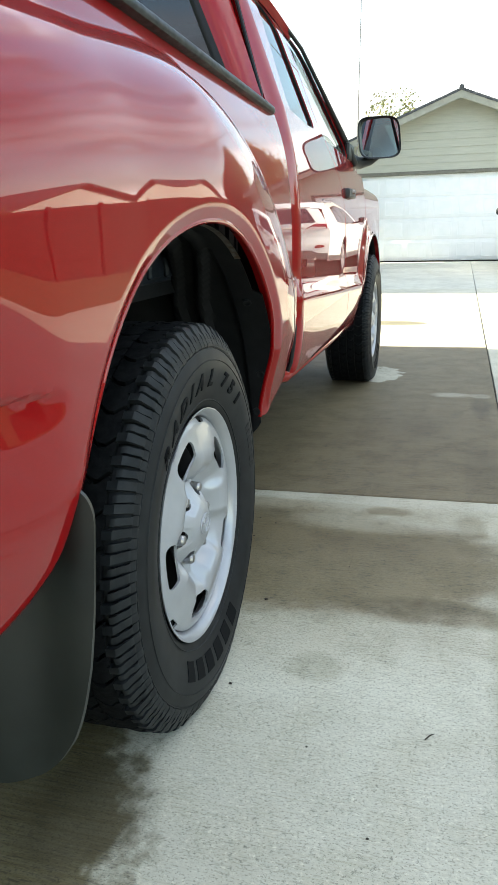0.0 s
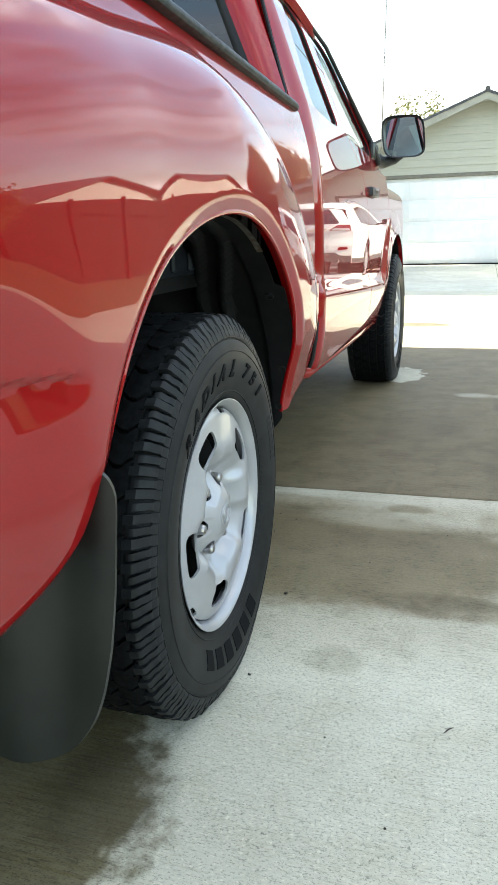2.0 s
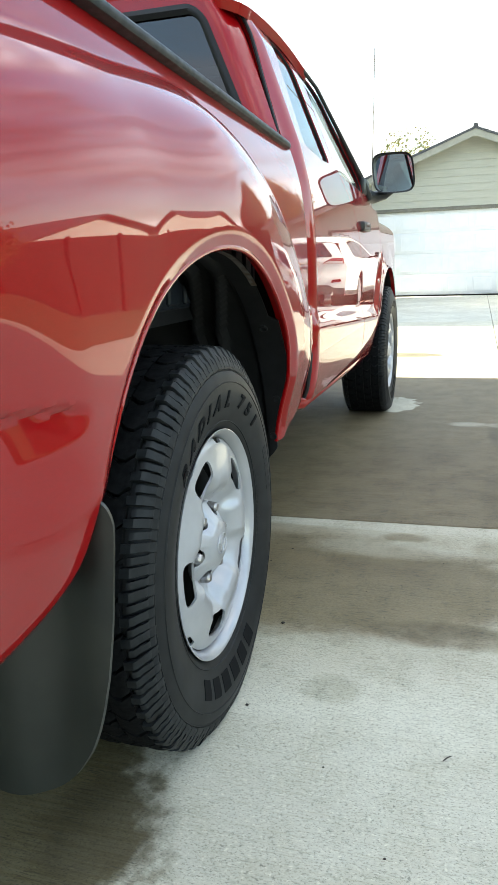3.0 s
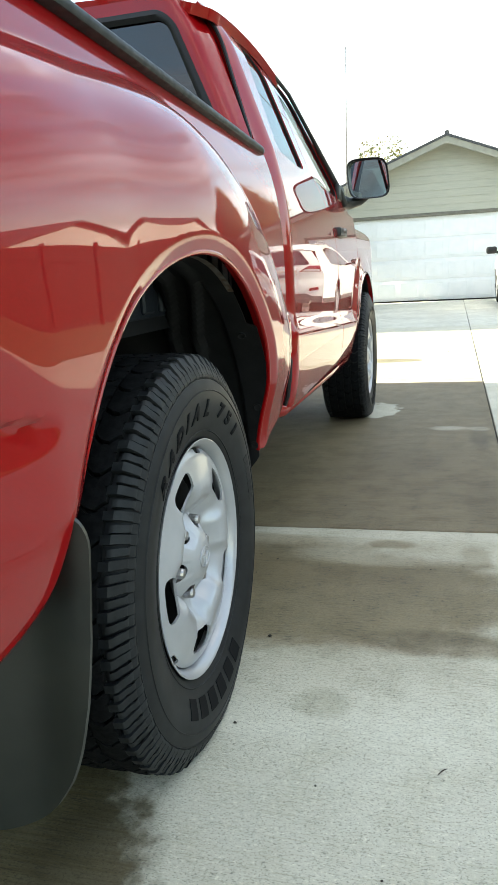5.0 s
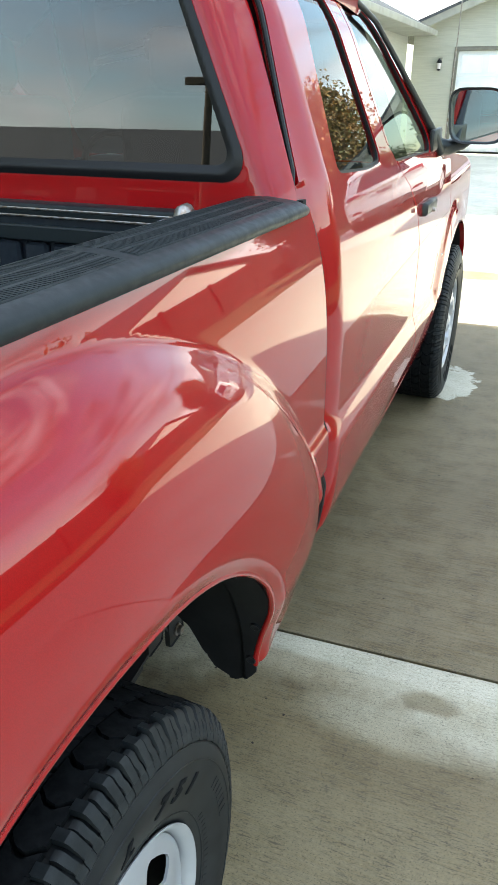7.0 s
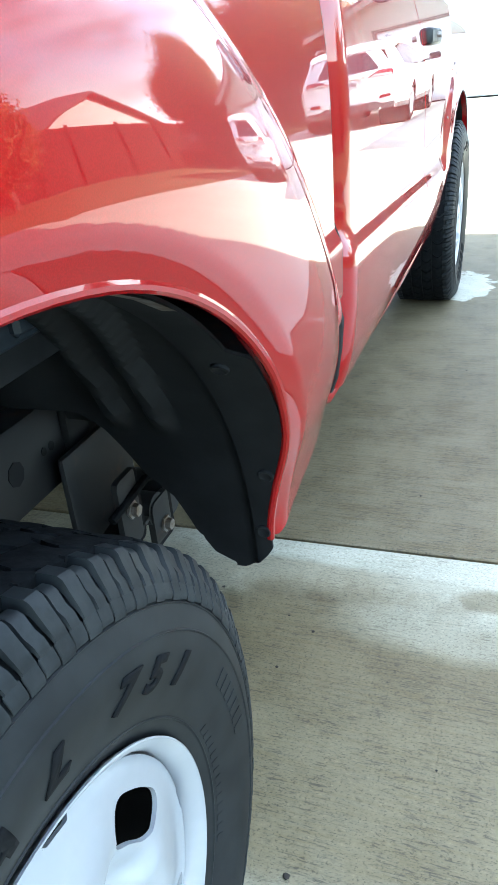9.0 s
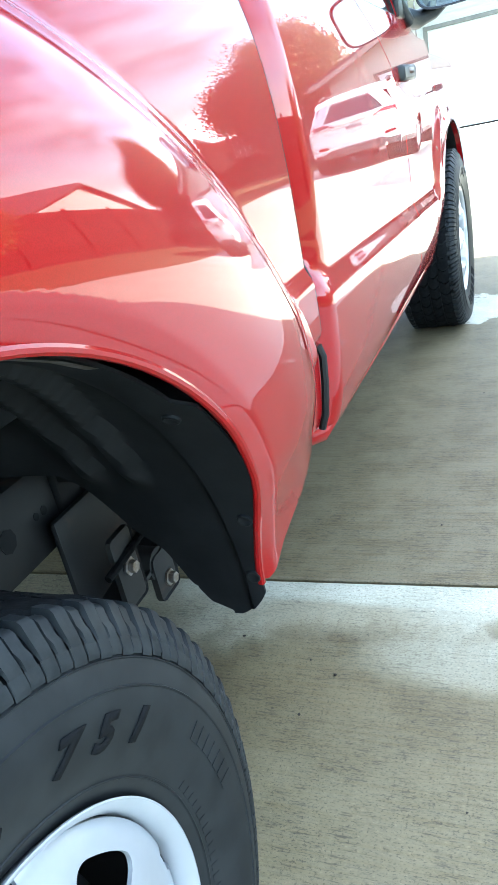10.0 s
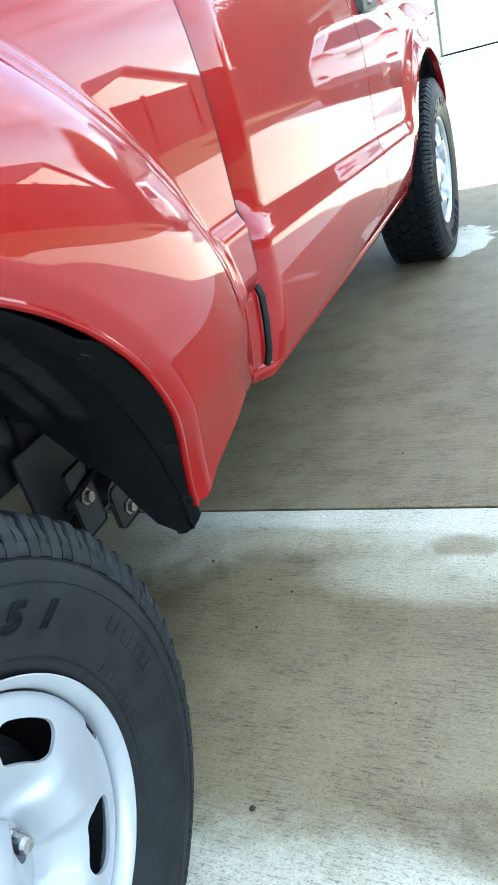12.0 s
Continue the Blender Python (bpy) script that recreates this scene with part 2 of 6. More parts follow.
def concrete(name, base, dark, damp=(), dry=()):
    """Broom-finished concrete: faint streaks, grain, clustered pits and, where given, damp patches of their own tint."""
    m = material(name, base, 0.85)
    n = Nodes(m)
    streak = n.noise(n.scaled(n.pos, (2.2, 75, 2.2)), 1.8, 6, 0.7)
    cloud = n.noise(n.pos, 1.3, 5, 0.6)
    patch = n.noise(n.pos, 7.0, 4, 0.6)
    grain = n.noise(n.scaled(n.pos, (0.7, 1.0, 1.0)), 150, 5, 0.8)
    fleck = n.noise(n.scaled(n.pos, (0.6, 1.0, 1.0)), 330, 2, 0.6)
    pits = n.noise(n.scaled(n.pos, (0.8, 1.0, 1.0)), 105, 4, 0.75)
    c = n.mix(n.ramp(cloud, 0.3, 0.7), base, tuple(v * 0.80 for v in base))
    c = n.mix(n.ramp(patch, 0.40, 0.72, 0.0, 0.30), c, dark)
    c = n.mix(n.ramp(streak, 0.48, 0.74, 0.0, 0.42), c, dark)
    dash = n.noise(n.scaled(n.pos, (16, 150, 20)), 1.6, 4, 0.7)
    c = n.mix(n.ramp(grain, 0.52, 0.64, 0.0, 0.46), c, tuple(v * 0.42 for v in base))
    c = n.mix(n.ramp(fleck, 0.56, 0.65, 0.0, 0.72), c, tuple(v * 0.34 for v in base))
    c = n.mix(n.math("MULTIPLY", n.ramp(dash, 0.56, 0.66), n.ramp(patch, 0.34, 0.62, 0.10, 0.50)), c, tuple(v * 0.30 for v in base))
    c = n.mix(n.ramp(grain, 0.46, 0.34, 0.0, 0.45), c, tuple(min(0.85, v * 1.35) for v in base))
    dots = n.math("MULTIPLY", n.ramp(pits, 0.585, 0.65), n.ramp(patch, 0.36, 0.62, 0.15, 1.0))
    c = n.mix(n.math("MULTIPLY", dots, 0.75), c, tuple(v * 0.22 for v in base))
    fine = n.noise(n.pos, 13.0, 5, 0.65)
    wob = n.math("ADD", n.math("MULTIPLY", n.noise(n.pos, 3.2, 5, 0.6), 0.55), n.math("MULTIPLY", fine, 0.45))
    wet = None
    keep = None
    for cx, cy, rx, ry, weight, soft, jag in dry:
        q = n.math("SUBTRACT", 1.0, n.math("MULTIPLY", n.blob(cx, cy, rx, ry, wob if rx > 0.25 else fine, soft, jag), weight))
        keep = q if keep is None else n.math("MULTIPLY", keep, q)
    for cx, cy, rx, ry, weight, soft, jag, tint in damp:
        q = n.math("MULTIPLY", n.blob(cx, cy, rx, ry, wob if rx > 0.25 else fine, soft, jag), weight)
        if keep is not None:
            q = n.math("MULTIPLY", q, keep)
        q = n.math("MULTIPLY", q, n.ramp(streak, 0.35, 0.65, 1.0, 0.90))
        q = n.math("MULTIPLY", q, n.ramp(patch, 0.25, 0.75, 0.95, 1.0))
        c = n.mix(q, c, n.mix(1.0, c, tint, "MULTIPLY"))
        wet = q if wet is None else n.math("MAXIMUM", wet, q)
    if wet is not None:
        n.link(n.ramp(wet, 0.0, 1.0, 0.85, 0.66), n.b.inputs["Roughness"])
        soot = n.math("MULTIPLY", n.ramp(dash, 0.52, 0.62), n.ramp(patch, 0.38, 0.60, 0.08, 0.50))
        c = n.mix(n.math("MULTIPLY", soot, wet), c, tuple(v * 0.04 for v in base))
    n.link(c, n.b.inputs["Base Color"])
    h = n.math("ADD", n.math("MULTIPLY", streak, 0.5), n.math("MULTIPLY", grain, 0.5))
    h = n.math("SUBTRACT", h, n.math("MULTIPLY", dots, 0.6))
    n.bump(h, 0.32, 0.003)
    return m


CON, CON_D = (0.63, 0.61, 0.495), (0.33, 0.305, 0.205)
BROWN, DEEP = (0.240, 0.180, 0.092), (0.200, 0.166, 0.078)
CONCRETE = concrete("dry_concrete", CON, CON_D)
CONCRETE_NEAR = concrete("near_concrete", CON, CON_D, [
    (0.02, 0.68, 0.66, 0.33, 1.0, 0.40, 0.7, (0.39, 0.325, 0.205)), (0.45, 0.42, 0.17, 0.06, 0.75, 0.8, 0.9, (0.36, 0.30, 0.19)), (0.12, 0.60, 0.66, 0.42, 0.6, 0.7, 0.6, (0.66, 0.61, 0.52)),
    (0.27, 1.05, 0.07, 0.035, 0.8, 0.7, 0.9, (0.40, 0.34, 0.23)), (0.0, 1.0, 0.75, 0.30, 0.55, 0.8, 0.7, (0.62, 0.55, 0.42)), (-0.14, 1.04, 0.22, 0.07, 0.6, 0.7, 0.4, (0.55, 0.47, 0.36)),
    (-0.66, -0.50, 0.64, 0.68, 1.0, 0.14, 0.85, DEEP), (-0.10, -0.34, 0.11, 0.13, 0.6, 0.5, 0.9, (0.36, 0.35, 0.32)), (-1.0, 0.5, 0.75, 0.9, 0.8, 0.4, 0.3, BROWN), (0.19, 0.13, 0.06, 0.05, 0.5, 0.8, 0.9, (0.55, 0.53, 0.45)),
    (0.53, 0.97, 0.05, 0.10, 0.5, 0.7, 0.9, (0.50, 0.46, 0.36)), (0.60, 0.05, 0.05, 0.5, 0.45, 0.8, 0.9, (0.6, 0.58, 0.5))],
    [(0.22, 0.94, 0.24, 0.07, 0.45, 0.8, 0.6), (0.15, 1.14, 0.6, 0.04, 0.5, 0.7, 0.5)])
CONCRETE_DAMP = concrete("damp_concrete", CON, CON_D, [(-1.2, 2.6, 2.6, 4.6, 1.0, 0.1, 0.1, BROWN), (0.62, 2.62, 0.05, 0.26, 0.7, 0.8, 1.2, (0.45, 0.42, 0.36)), (0.30, 1.9, 0.5, 0.5, 0.45, 0.9, 1.0, (0.75, 0.72, 0.66)), (0.60, 1.5, 0.08, 0.4, 0.5, 0.8, 1.2, (0.6, 0.57, 0.5))],
    [(0.02, 3.38, 0.14, 0.24, 0.85, 0.14, 1.5), (0.46, 2.84, 0.10, 0.05, 0.42, 0.8, 1.2), (0.62, 2.83, 0.05, 0.05, 0.40, 0.7, 1.2)])
CONCRETE_SUN = concrete("sunlit_concrete", CON, CON_D, [(-0.12, 5.95, 0.36, 0.16, 0.9, 0.15, 0.3, (0.30, 0.26, 0.14)), (0.0, 4.7, 0.9, 0.13, 0.4, 0.5, 0.6, (0.55, 0.49, 0.33))])
# same concrete by the garage, paler to carry the bounced light in its colour
CONCRETE_BOUNCE = concrete("apron_concrete", (0.68, 0.67, 0.58), CON_D)
SOIL = speckled("joint_soil", (0.05, 0.042, 0.032), (0.10, 0.085, 0.065), 60, 0.95, 0.4)
GRASS_GROUND = speckled("lawn_ground", (0.06, 0.085, 0.03), (0.10, 0.11, 0.05), 3, 0.95, 0.5, dist=0.03)
SIDING = speckled("siding_paint", (0.40, 0.40, 0.33), (0.44, 0.435, 0.36), 7, 0.6, 0.1, stretch=(0.4, 0.4, 6))
TRIM = speckled("trim_paint", (0.30, 0.29, 0.24), (0.35, 0.34, 0.28), 6, 0.6, 0.1)
DULL_WALL = speckled("dull_wall_paint", (0.055, 0.055, 0.05), (0.075, 0.075, 0.07), 5, 0.7, 0.1)
DARK_TRIM = speckled("dark_trim_paint", (0.13, 0.125, 0.10), (0.17, 0.16, 0.13), 8, 0.6, 0.1)
DOOR_WHITE = speckled("door_paint", (0.76, 0.79, 0.80), (0.80, 0.82, 0.83), 4, 0.45, 0.06)
SHINGLE = speckled("roof_shingle", (0.055, 0.058, 0.062), (0.11, 0.112, 0.115), 30, 0.9, 0.5, dist=0.01)
FENCE_WOOD = speckled("fence_wood", (0.022, 0.012, 0.008), (0.036, 0.019, 0.012), 5, 0.85, 0.3, stretch=(6, 6, 0.6))
BARK = speckled("bark", (0.09, 0.07, 0.05), (0.15, 0.12, 0.09), 14, 0.95, 0.6, stretch=(1, 1, 0.3), dist=0.02)


def leaf_material(name, a, b):
    m = material(name, a, 0.6)
    n = Nodes(m)
    rnd = n.t.nodes.new("ShaderNodeNewGeometry").outputs["Random Per Island"]
    n.link(n.mix(rnd, a, b), n.b.inputs["Base Color"])
    return m


LEAF_AUTUMN = leaf_material("autumn_leaf", (0.09, 0.10, 0.025), (0.26, 0.13, 0.03))
LEAF_PALE = leaf_material("pale_leaf", (0.12, 0.15, 0.05), (0.24, 0.20, 0.07))
LEAF_GREEN = leaf_material("green_leaf", (0.045, 0.075, 0.02), (0.10, 0.13, 0.035))
NEEDLE = leaf_material("needle_leaf", (0.02, 0.04, 0.02), (0.04, 0.065, 0.03))


# ---- building helpers ----
def smooth(lo, hi, v):
    t = np.clip((v - lo) / (hi - lo), 0, 1)
    return t * t * (3 - 2 * t)


def mesh_object(name, verts, faces, mat, parent=None, label="", sharp=35):
    me = bpy.data.meshes.new(name)
    me.from_pydata([tuple(map(float, v)) for v in verts], [], [tuple(int(i) for i in f) for f in faces])
    me.materials.append(mat)
    if sharp is not None:
        me.polygons.foreach_set("use_smooth", [True] * len(me.polygons))
        me.set_sharp_from_angle(angle=radians(sharp))
    me.update()
    ob = new(name, me)
    if parent is not None:
        ob.parent = parent
    if label:
        tagged(ob, label)
    return ob


def part(name, bm, mat, parent, label="", sharp=35):
    me = bpy.data.meshes.new(name)
    bm.to_mesh(me)
    bm.free()
    me.materials.append(mat)
    if sharp is not None:
        me.polygons.foreach_set("use_smooth", [True] * len(me.polygons))
        me.set_sharp_from_angle(angle=radians(sharp))
    ob = new(name, me)
    if parent is not None:
        ob.parent = parent
    if label:
        tagged(ob, label)
    return ob


def thing(name, at, label, category, group="", kind="", rz=0.0):
    ob = new(name)
    ob.matrix_world = pose(*at, 0, 0, rz)
    return tagged(ob, label, category, group, kind)


def box_bm(lo, hi, bevel=0.0, segments=1, bm=None):
    bm2 = bmesh.new()
    bmesh.ops.create_cube(bm2, size=1)
    lo, hi = Vector(lo), Vector(hi)
    for v in bm2.verts:
        v.co = Vector([(lo[i] + hi[i]) / 2 + v.co[i] * (hi[i] - lo[i]) for i in range(3)])
    if bevel:
        bmesh.ops.bevel(bm2, geom=list(bm2.edges), offset=bevel, segments=segments, profile=0.5, affect="EDGES")
    if bm is None:
        return bm2
    me = bpy.data.meshes.new("tmp")
    bm2.to_mesh(me)
    bm2.free()
    bm.from_mesh(me)
    bpy.data.meshes.remove(me)
    return bm


def tube_bm(points, radius, sides=10, bm=None, closed_ends=True):
    """A round bar along the points; radius: one number or one for each point."""
    bm = bm or bmesh.new()
    pts = [Vector(p) for p in points]
    rad = radius if isinstance(radius, (list, tuple)) else [radius] * len(pts)
    rings, up = [], None
    for i, p in enumerate(pts):
        d = (pts[min(i + 1, len(pts) - 1)] - pts[max(i - 1, 0)]).normalized()
        if up is None:
            up = d.orthogonal().normalized()
        up = (up - d * up.dot(d)).normalized()
        side = d.cross(up)
        rings.append([bm.verts.new(p + rad[i] * (math.cos(a) * up + math.sin(a) * side)) for a in [2 * math.pi * k / sides for k in range(sides)]])
    for a, b in zip(rings, rings[1:]):
        for k in range(sides):
            bm.faces.new((a[k], a[(k + 1) % sides], b[(k + 1) % sides], b[k]))
    if closed_ends:
        bm.faces.new(rings[0][::-1])
        bm.faces.new(rings[-1])
    return bm


def lathe_bm(profile, steps=96, bm=None):
    """Turns (x, r) rows round the x axis."""
    bm = bm or bmesh.new()
    rings = [[bm.verts.new((x, r * math.cos(2 * math.pi * k / steps), r * math.sin(2 * math.pi * k / steps))) for k in range(steps)] for x, r in profile]
    for a, b in zip(rings, rings[1:]):
        for k in range(steps):
            bm.faces.new((a[k], a[(k + 1) % steps], b[(k + 1) % steps], b[k]))
    return bm


def sheet(name, surf, sdf, u_range, v_range, step, mat, parent, flange=0.02, outward=(1, 0, 0), label="", tight=0.0):
    """A curved panel: surf(u, v) gives its places, sdf(u, v) < 0 its outline; the rim is turned inwards by the flange."""
    us = np.linspace(*u_range, max(2, int(round((u_range[1] - u_range[0]) / step)) + 1))
    vs = np.linspace(*v_range, max(2, int(round((v_range[1] - v_range[0]) / step)) + 1))
    U, V = np.meshgrid(us, vs, indexing="ij")
    n, m = U.shape
    cu, cv = (U[:-1, :-1] + U[1:, 1:]) / 2, (V[:-1, :-1] + V[1:, 1:]) / 2
    keep = sdf(cu, cv) < 0
    count = np.zeros((n, m), int)
    for a in (0, 1):
        for b in (0, 1):
            count[a:n - 1 + a, b:m - 1 + b] += keep
    edge = (count > 0) & (count < 4)
    U2, V2 = U.copy(), V.copy()
    e = 1e-4
    for _ in range(4):
        s = sdf(U2, V2)
        gu, gv = (sdf(U2 + e, V2) - sdf(U2 - e, V2)) / (2 * e), (sdf(U2, V2 + e) - sdf(U2, V2 - e)) / (2 * e)
        g = np.maximum(gu * gu + gv * gv, 1e-3)
        move = edge & (np.abs(s) < 1.6 * step)
        U2 = np.where(move, U2 - s * gu / g, U2)
        V2 = np.where(move, V2 - s * gv / g, V2)
    U2 = np.clip(U2, U - 0.95 * step, U + 0.95 * step)
    V2 = np.clip(V2, V - 0.95 * step, V + 0.95 * step)
    P = surf(U2, V2)
    Pu, Pv = (surf(U2 + e, V2) - P) / e, (surf(U2, V2 + e) - P) / e
    N = np.cross(Pu, Pv)
    N /= np.maximum(np.linalg.norm(N, axis=-1, keepdims=True), 1e-9)
    flip = np.sum(N.reshape(-1, 3)[count.reshape(-1) > 0].mean(0) * np.array(outward)) < 0
    if flip:
        N = -N
    index = -np.ones((n, m), int)
    used = count > 0
    index[used] = np.arange(used.sum())
    verts = list(P[used])
    normals = N[used]
    faces = []
    for i, j in zip(*np.nonzero(keep)):
        f = (index[i, j], index[i + 1, j], index[i + 1, j + 1], index[i, j + 1])
        faces.append(f[::-1] if flip else f)
    if flange:
        seen = {}
        for f in faces:
            for a, b in zip(f, f[1:] + f[:1]):
                seen[(a, b)] = True
        rim = [(a, b) for a, b in seen if (b, a) not in seen]
        down = {}
        for a, b in rim:
            for k in (a, b):
                if k not in down:
                    down[k] = len(verts)
                    verts.append(verts[k] - normals[k] * flange)
        for a, b in rim:
            faces.append((b, a, down[a], down[b]))
    return mesh_object(name, verts, faces, mat, parent, label)


def mirrored(ob, name=None):
    """The same part on the truck's other side."""
    me = ob.data.copy()
    co = np.empty(len(me.vertices) * 3)
    me.vertices.foreach_get("co", co)
    co = co.reshape(-1, 3)
    co[:, 0] = 2 * XC - co[:, 0]
    me.vertices.foreach_set("co", co.reshape(-1))
    me.flip_normals()
    me.update()
    o = new(name or ob.name, me)
    o.parent = ob.parent
    if ob.get("label"):
        tagged(o, ob["label"])
    return o


def box_sdf(u, v, u0, u1, v0, v1, r=0.0):
    qu = np.abs(u - (u0 + u1) / 2) - (u1 - u0) / 2 + r
    qv = np.abs(v - (v0 + v1) / 2) - (v1 - v0) / 2 + r
    return np.hypot(np.maximum(qu, 0), np.maximum(qv, 0)) + np.minimum(np.maximum(qu, qv), 0) - r


def poly_sdf(u, v, pts, r=0.0):
    """Distance to a convex outline given counter-clockwise, corners rounded by r."""
    d = None
    for (a, b), (c, e) in zip(pts, pts[1:] + pts[:1]):
        l = math.hypot(c - a, e - b)
        s = ((u - a) * (e - b) - (v - b) * (c - a)) / l + r
        d = s if d is None else smooth_max(d, s, max(r, 1e-4) * 1.2)
    return d - r


def smooth_max(a, b, k):
    h = np.maximum(k - np.abs(a - b), 0) / k
    return np.maximum(a, b) + h * h * k / 4


def points3(x, y, z):
    return np.stack(np.broadcast_arrays(x, y, z), -1)


# ---- the pickup truck ----
HUB_Z, REAR_Y, FRONT_Y = 0.363, 0.021, 3.252
WHEEL_X = -0.014
truck = thing("pickup_truck", (0, 0, 0), "glossy red extended-cab pickup truck parked on a damp driveway", "pickup truck")

PROFILE_Z = np.array([0.36, 0.40, 0.44, 0.50, 0.58, 0.68, 0.80, 0.88, 0.94, 1.00, 1.06, 1.12, 1.18, 1.24, 1.30, 1.36])
PROFILE_X = np.array([-0.130, -0.100, -0.075, -0.055, -0.044, -0.0400, -0.0395, -0.0395, -0.0405, -0.0433, -0.0486, -0.0566, -0.0677, -0.0818, -0.0987, -0.118])


def spline(xs, ys):
    """A smooth curve through the given points."""
    m = np.gradient(ys, xs)

    def f(x):
        x = np.clip(x, xs[0], xs[-1])
        k = np.clip(np.searchsorted(xs, x) - 1, 0, len(xs) - 2)
        h = xs[k + 1] - xs[k]
        t = (x - xs[k]) / h
        return ((2 * t ** 3 - 3 * t ** 2 + 1) * ys[k] + (t ** 3 - 2 * t ** 2 + t) * h * m[k] + (-2 * t ** 3 + 3 * t ** 2) * ys[k + 1] + (t ** 3 - t ** 2) * h * m[k + 1])
    return f


side_profile = spline(PROFILE_Z, PROFILE_X)


def kick(y, z, y0, y1):
    """The band along the doors' foot where the side steps out."""
    top = 0.764 - 0.048 * (y - 1.0)
    return 0.020 * smooth(0.0, 0.080, top - z) * smooth(y0, y0 + 0.07, y) * (1 - smooth(y1 - 0.1, y1, y))


def flare(y, z, cy, a, b, lip, base):
    """The swollen front wheel arch: a shoulder round the wheel, out to the lip."""
    q = (np.abs((y - cy) / a) ** 2.5 + np.abs(np.maximum(z - 0.42, 0) / b) ** 2.5) ** 0.4
    lip = lip - 0.042 * smooth(0.64, 0.42, z)
    s = smooth(1.04, 0.78, q)
    r = np.hypot(y - cy, z - 0.38)
    return base + s * (lip - base) - 0.006 * smooth(0.605, 0.545, r) ** 2 * s


def bed_flare(y, z, base):
    """The rear arch: a dome that rounds off evenly from the lip to a firm shoulder; behind the wheel the shoulder runs on level."""
    dy = y - 0.060
    dy = np.where(dy > 0, dy * 0.85, dy * 0.36)
    s = np.maximum(np.hypot(dy, z - 0.38) - 0.575, 0)
    lip = 0.012 - 0.042 * smooth(0.64, 0.42, z) + 0.024 * smooth(-0.25, 0.15, y) * smooth(0.52, 0.76, z)
    lip = lip - 0.020 * smooth(0.92, 0.60, z) * smooth(-0.46, -0.66, y)
    dome = lip - 0.95 * s * s - 220 * s ** 6
    band = np.maximum(0.577 - np.hypot(y - 0.060, z - 0.38), 0)
    dome = dome - 0.42 * (np.sqrt(band * band + 0.000016) - 0.004)
    return smooth_max(base, np.maximum(dome, -0.4), 0.012)


tail_foot = spline(np.array([-1.10, -0.90, -0.74, -0.64, -0.57, -0.52, -0.48, -0.45, -0.43, 0.0]), np.array([0.412, 0.413, 0.418, 0.428, 0.444, 0.466, 0.498, 0.538, 0.578, 0.60]))


def bed_x(y, z):
    x = bed_flare(y, z, side_profile(z) - 0.33 * np.maximum(z - 1.05, 0) ** 2)
    pad = smooth(0.012, -0.022, box_sdf(y, z, 0.868, 1.30, 0.640, 0.765, 0.03))
    x = x + 0.013 * pad
    # a pointed scoop behind the wheel: firm upper edge, floor sloping back out
    half = 0.004 + 0.036 * np.sqrt(np.clip((-0.468 - y) / 0.24, 0, 1))
    rise = np.clip((z - 0.720 + half) / (2 * half), 0, 1)
    tail = -rise * smooth(0.003, -0.007, z - 0.720 - half) * smooth(-0.466, -0.520, y)
    # behind the wheel the foot rolls under
    d = np.clip(0.060 - (z - tail_foot(np.minimum(y, -0.43))), 0, 0.058)
    under = (0.060 - np.sqrt(0.060 ** 2 - d * d)) * smooth(-0.425, -0.50, y)
    return x + 0.010 * tail - under


def cab_x(y, z):
    x = side_profile(z) + kick(y, z, 1.03, 2.98)
    x = x - 0.034 * (1 - smooth(1.03, 1.15, y)) * smooth(0.70, 0.80, z) - 0.012 * (1 - smooth(1.03, 1.08, y))
    return flare(y, z, FRONT_Y, 0.60, 0.55, -0.012, x)


def lean(z):
    """How far the glass side leans in above the belt line."""
    return side_profile(np.minimum(z, 1.27)) - np.maximum(z - 1.27, 0) * 0.365 - np.maximum(z - 1.55, 0) ** 2 * 2.0


def side_x(y, z):
    return np.where(z < 1.27, cab_x(y, z), lean(z) - 0.034 * (1 - smooth(1.03, 1.15, y)))


def seam_y(z):
    """The cut between the rear-hinged door and the front door."""
    return np.interp(z, [0.0, 0.95, 1.08, 1.16, 1.22, 1.30, 1.72], [2.19, 2.19, 2.12, 2.02, 1.90, 1.78, 1.64])


BED_FRONT, BED_REAR, BED_TOP = 1.012, -1.06, 1.226
ARCH_Y, ARCH_Z = 0.060, 0.380
RAKE = 0.024            # the bed rises a little to the rear


def arch_sdf(y, z, cy, r=0.545, zc=0.380):
    return r - np.hypot(y - cy, z - zc)


def bed_sdf(y, z):
    front = np.interp(y, [0.0, 0.45, 0.57, 0.615, 0.67, 0.83, 0.95, 1.02], [0.41, 0.41, 0.412, 0.424, 0.455, 0.503, 0.492, 0.478])
    low = np.where(y < 0, tail_foot(y), front) - z
    d = smooth_max(low, y - BED_FRONT, 0.02)
    d = np.maximum(d, BED_REAR - y)
    d = np.maximum(d, z - BED_TOP - RAKE * (1.0 - y))
    return smooth_max(d, arch_sdf(y, z, ARCH_Y), 0.03)


bedside = sheet("bedside", lambda u, v: points3(bed_x(u, v), u, v), bed_sdf, (-1.08, 1.03), (0.40, 1.30), 0.006, RED, truck, 0.026)
lip_points = []
for k in range(56):
    a = radians(5 + 153 * k / 55)
    y, z = ARCH_Y + 0.5465 * math.cos(a), ARCH_Z + 0.5465 * math.sin(a)
    lip_points.append((float(bed_x(np.array(y), np.array(z))) - 0.0035, y, z))
arch_lip = part("arch_lip", tube_bm(lip_points, [0.0058] * 50 + [0.0054, 0.0048, 0.0040, 0.0030, 0.0020, 0.0010], 10), RED, bedside)
mirrored(bedside)


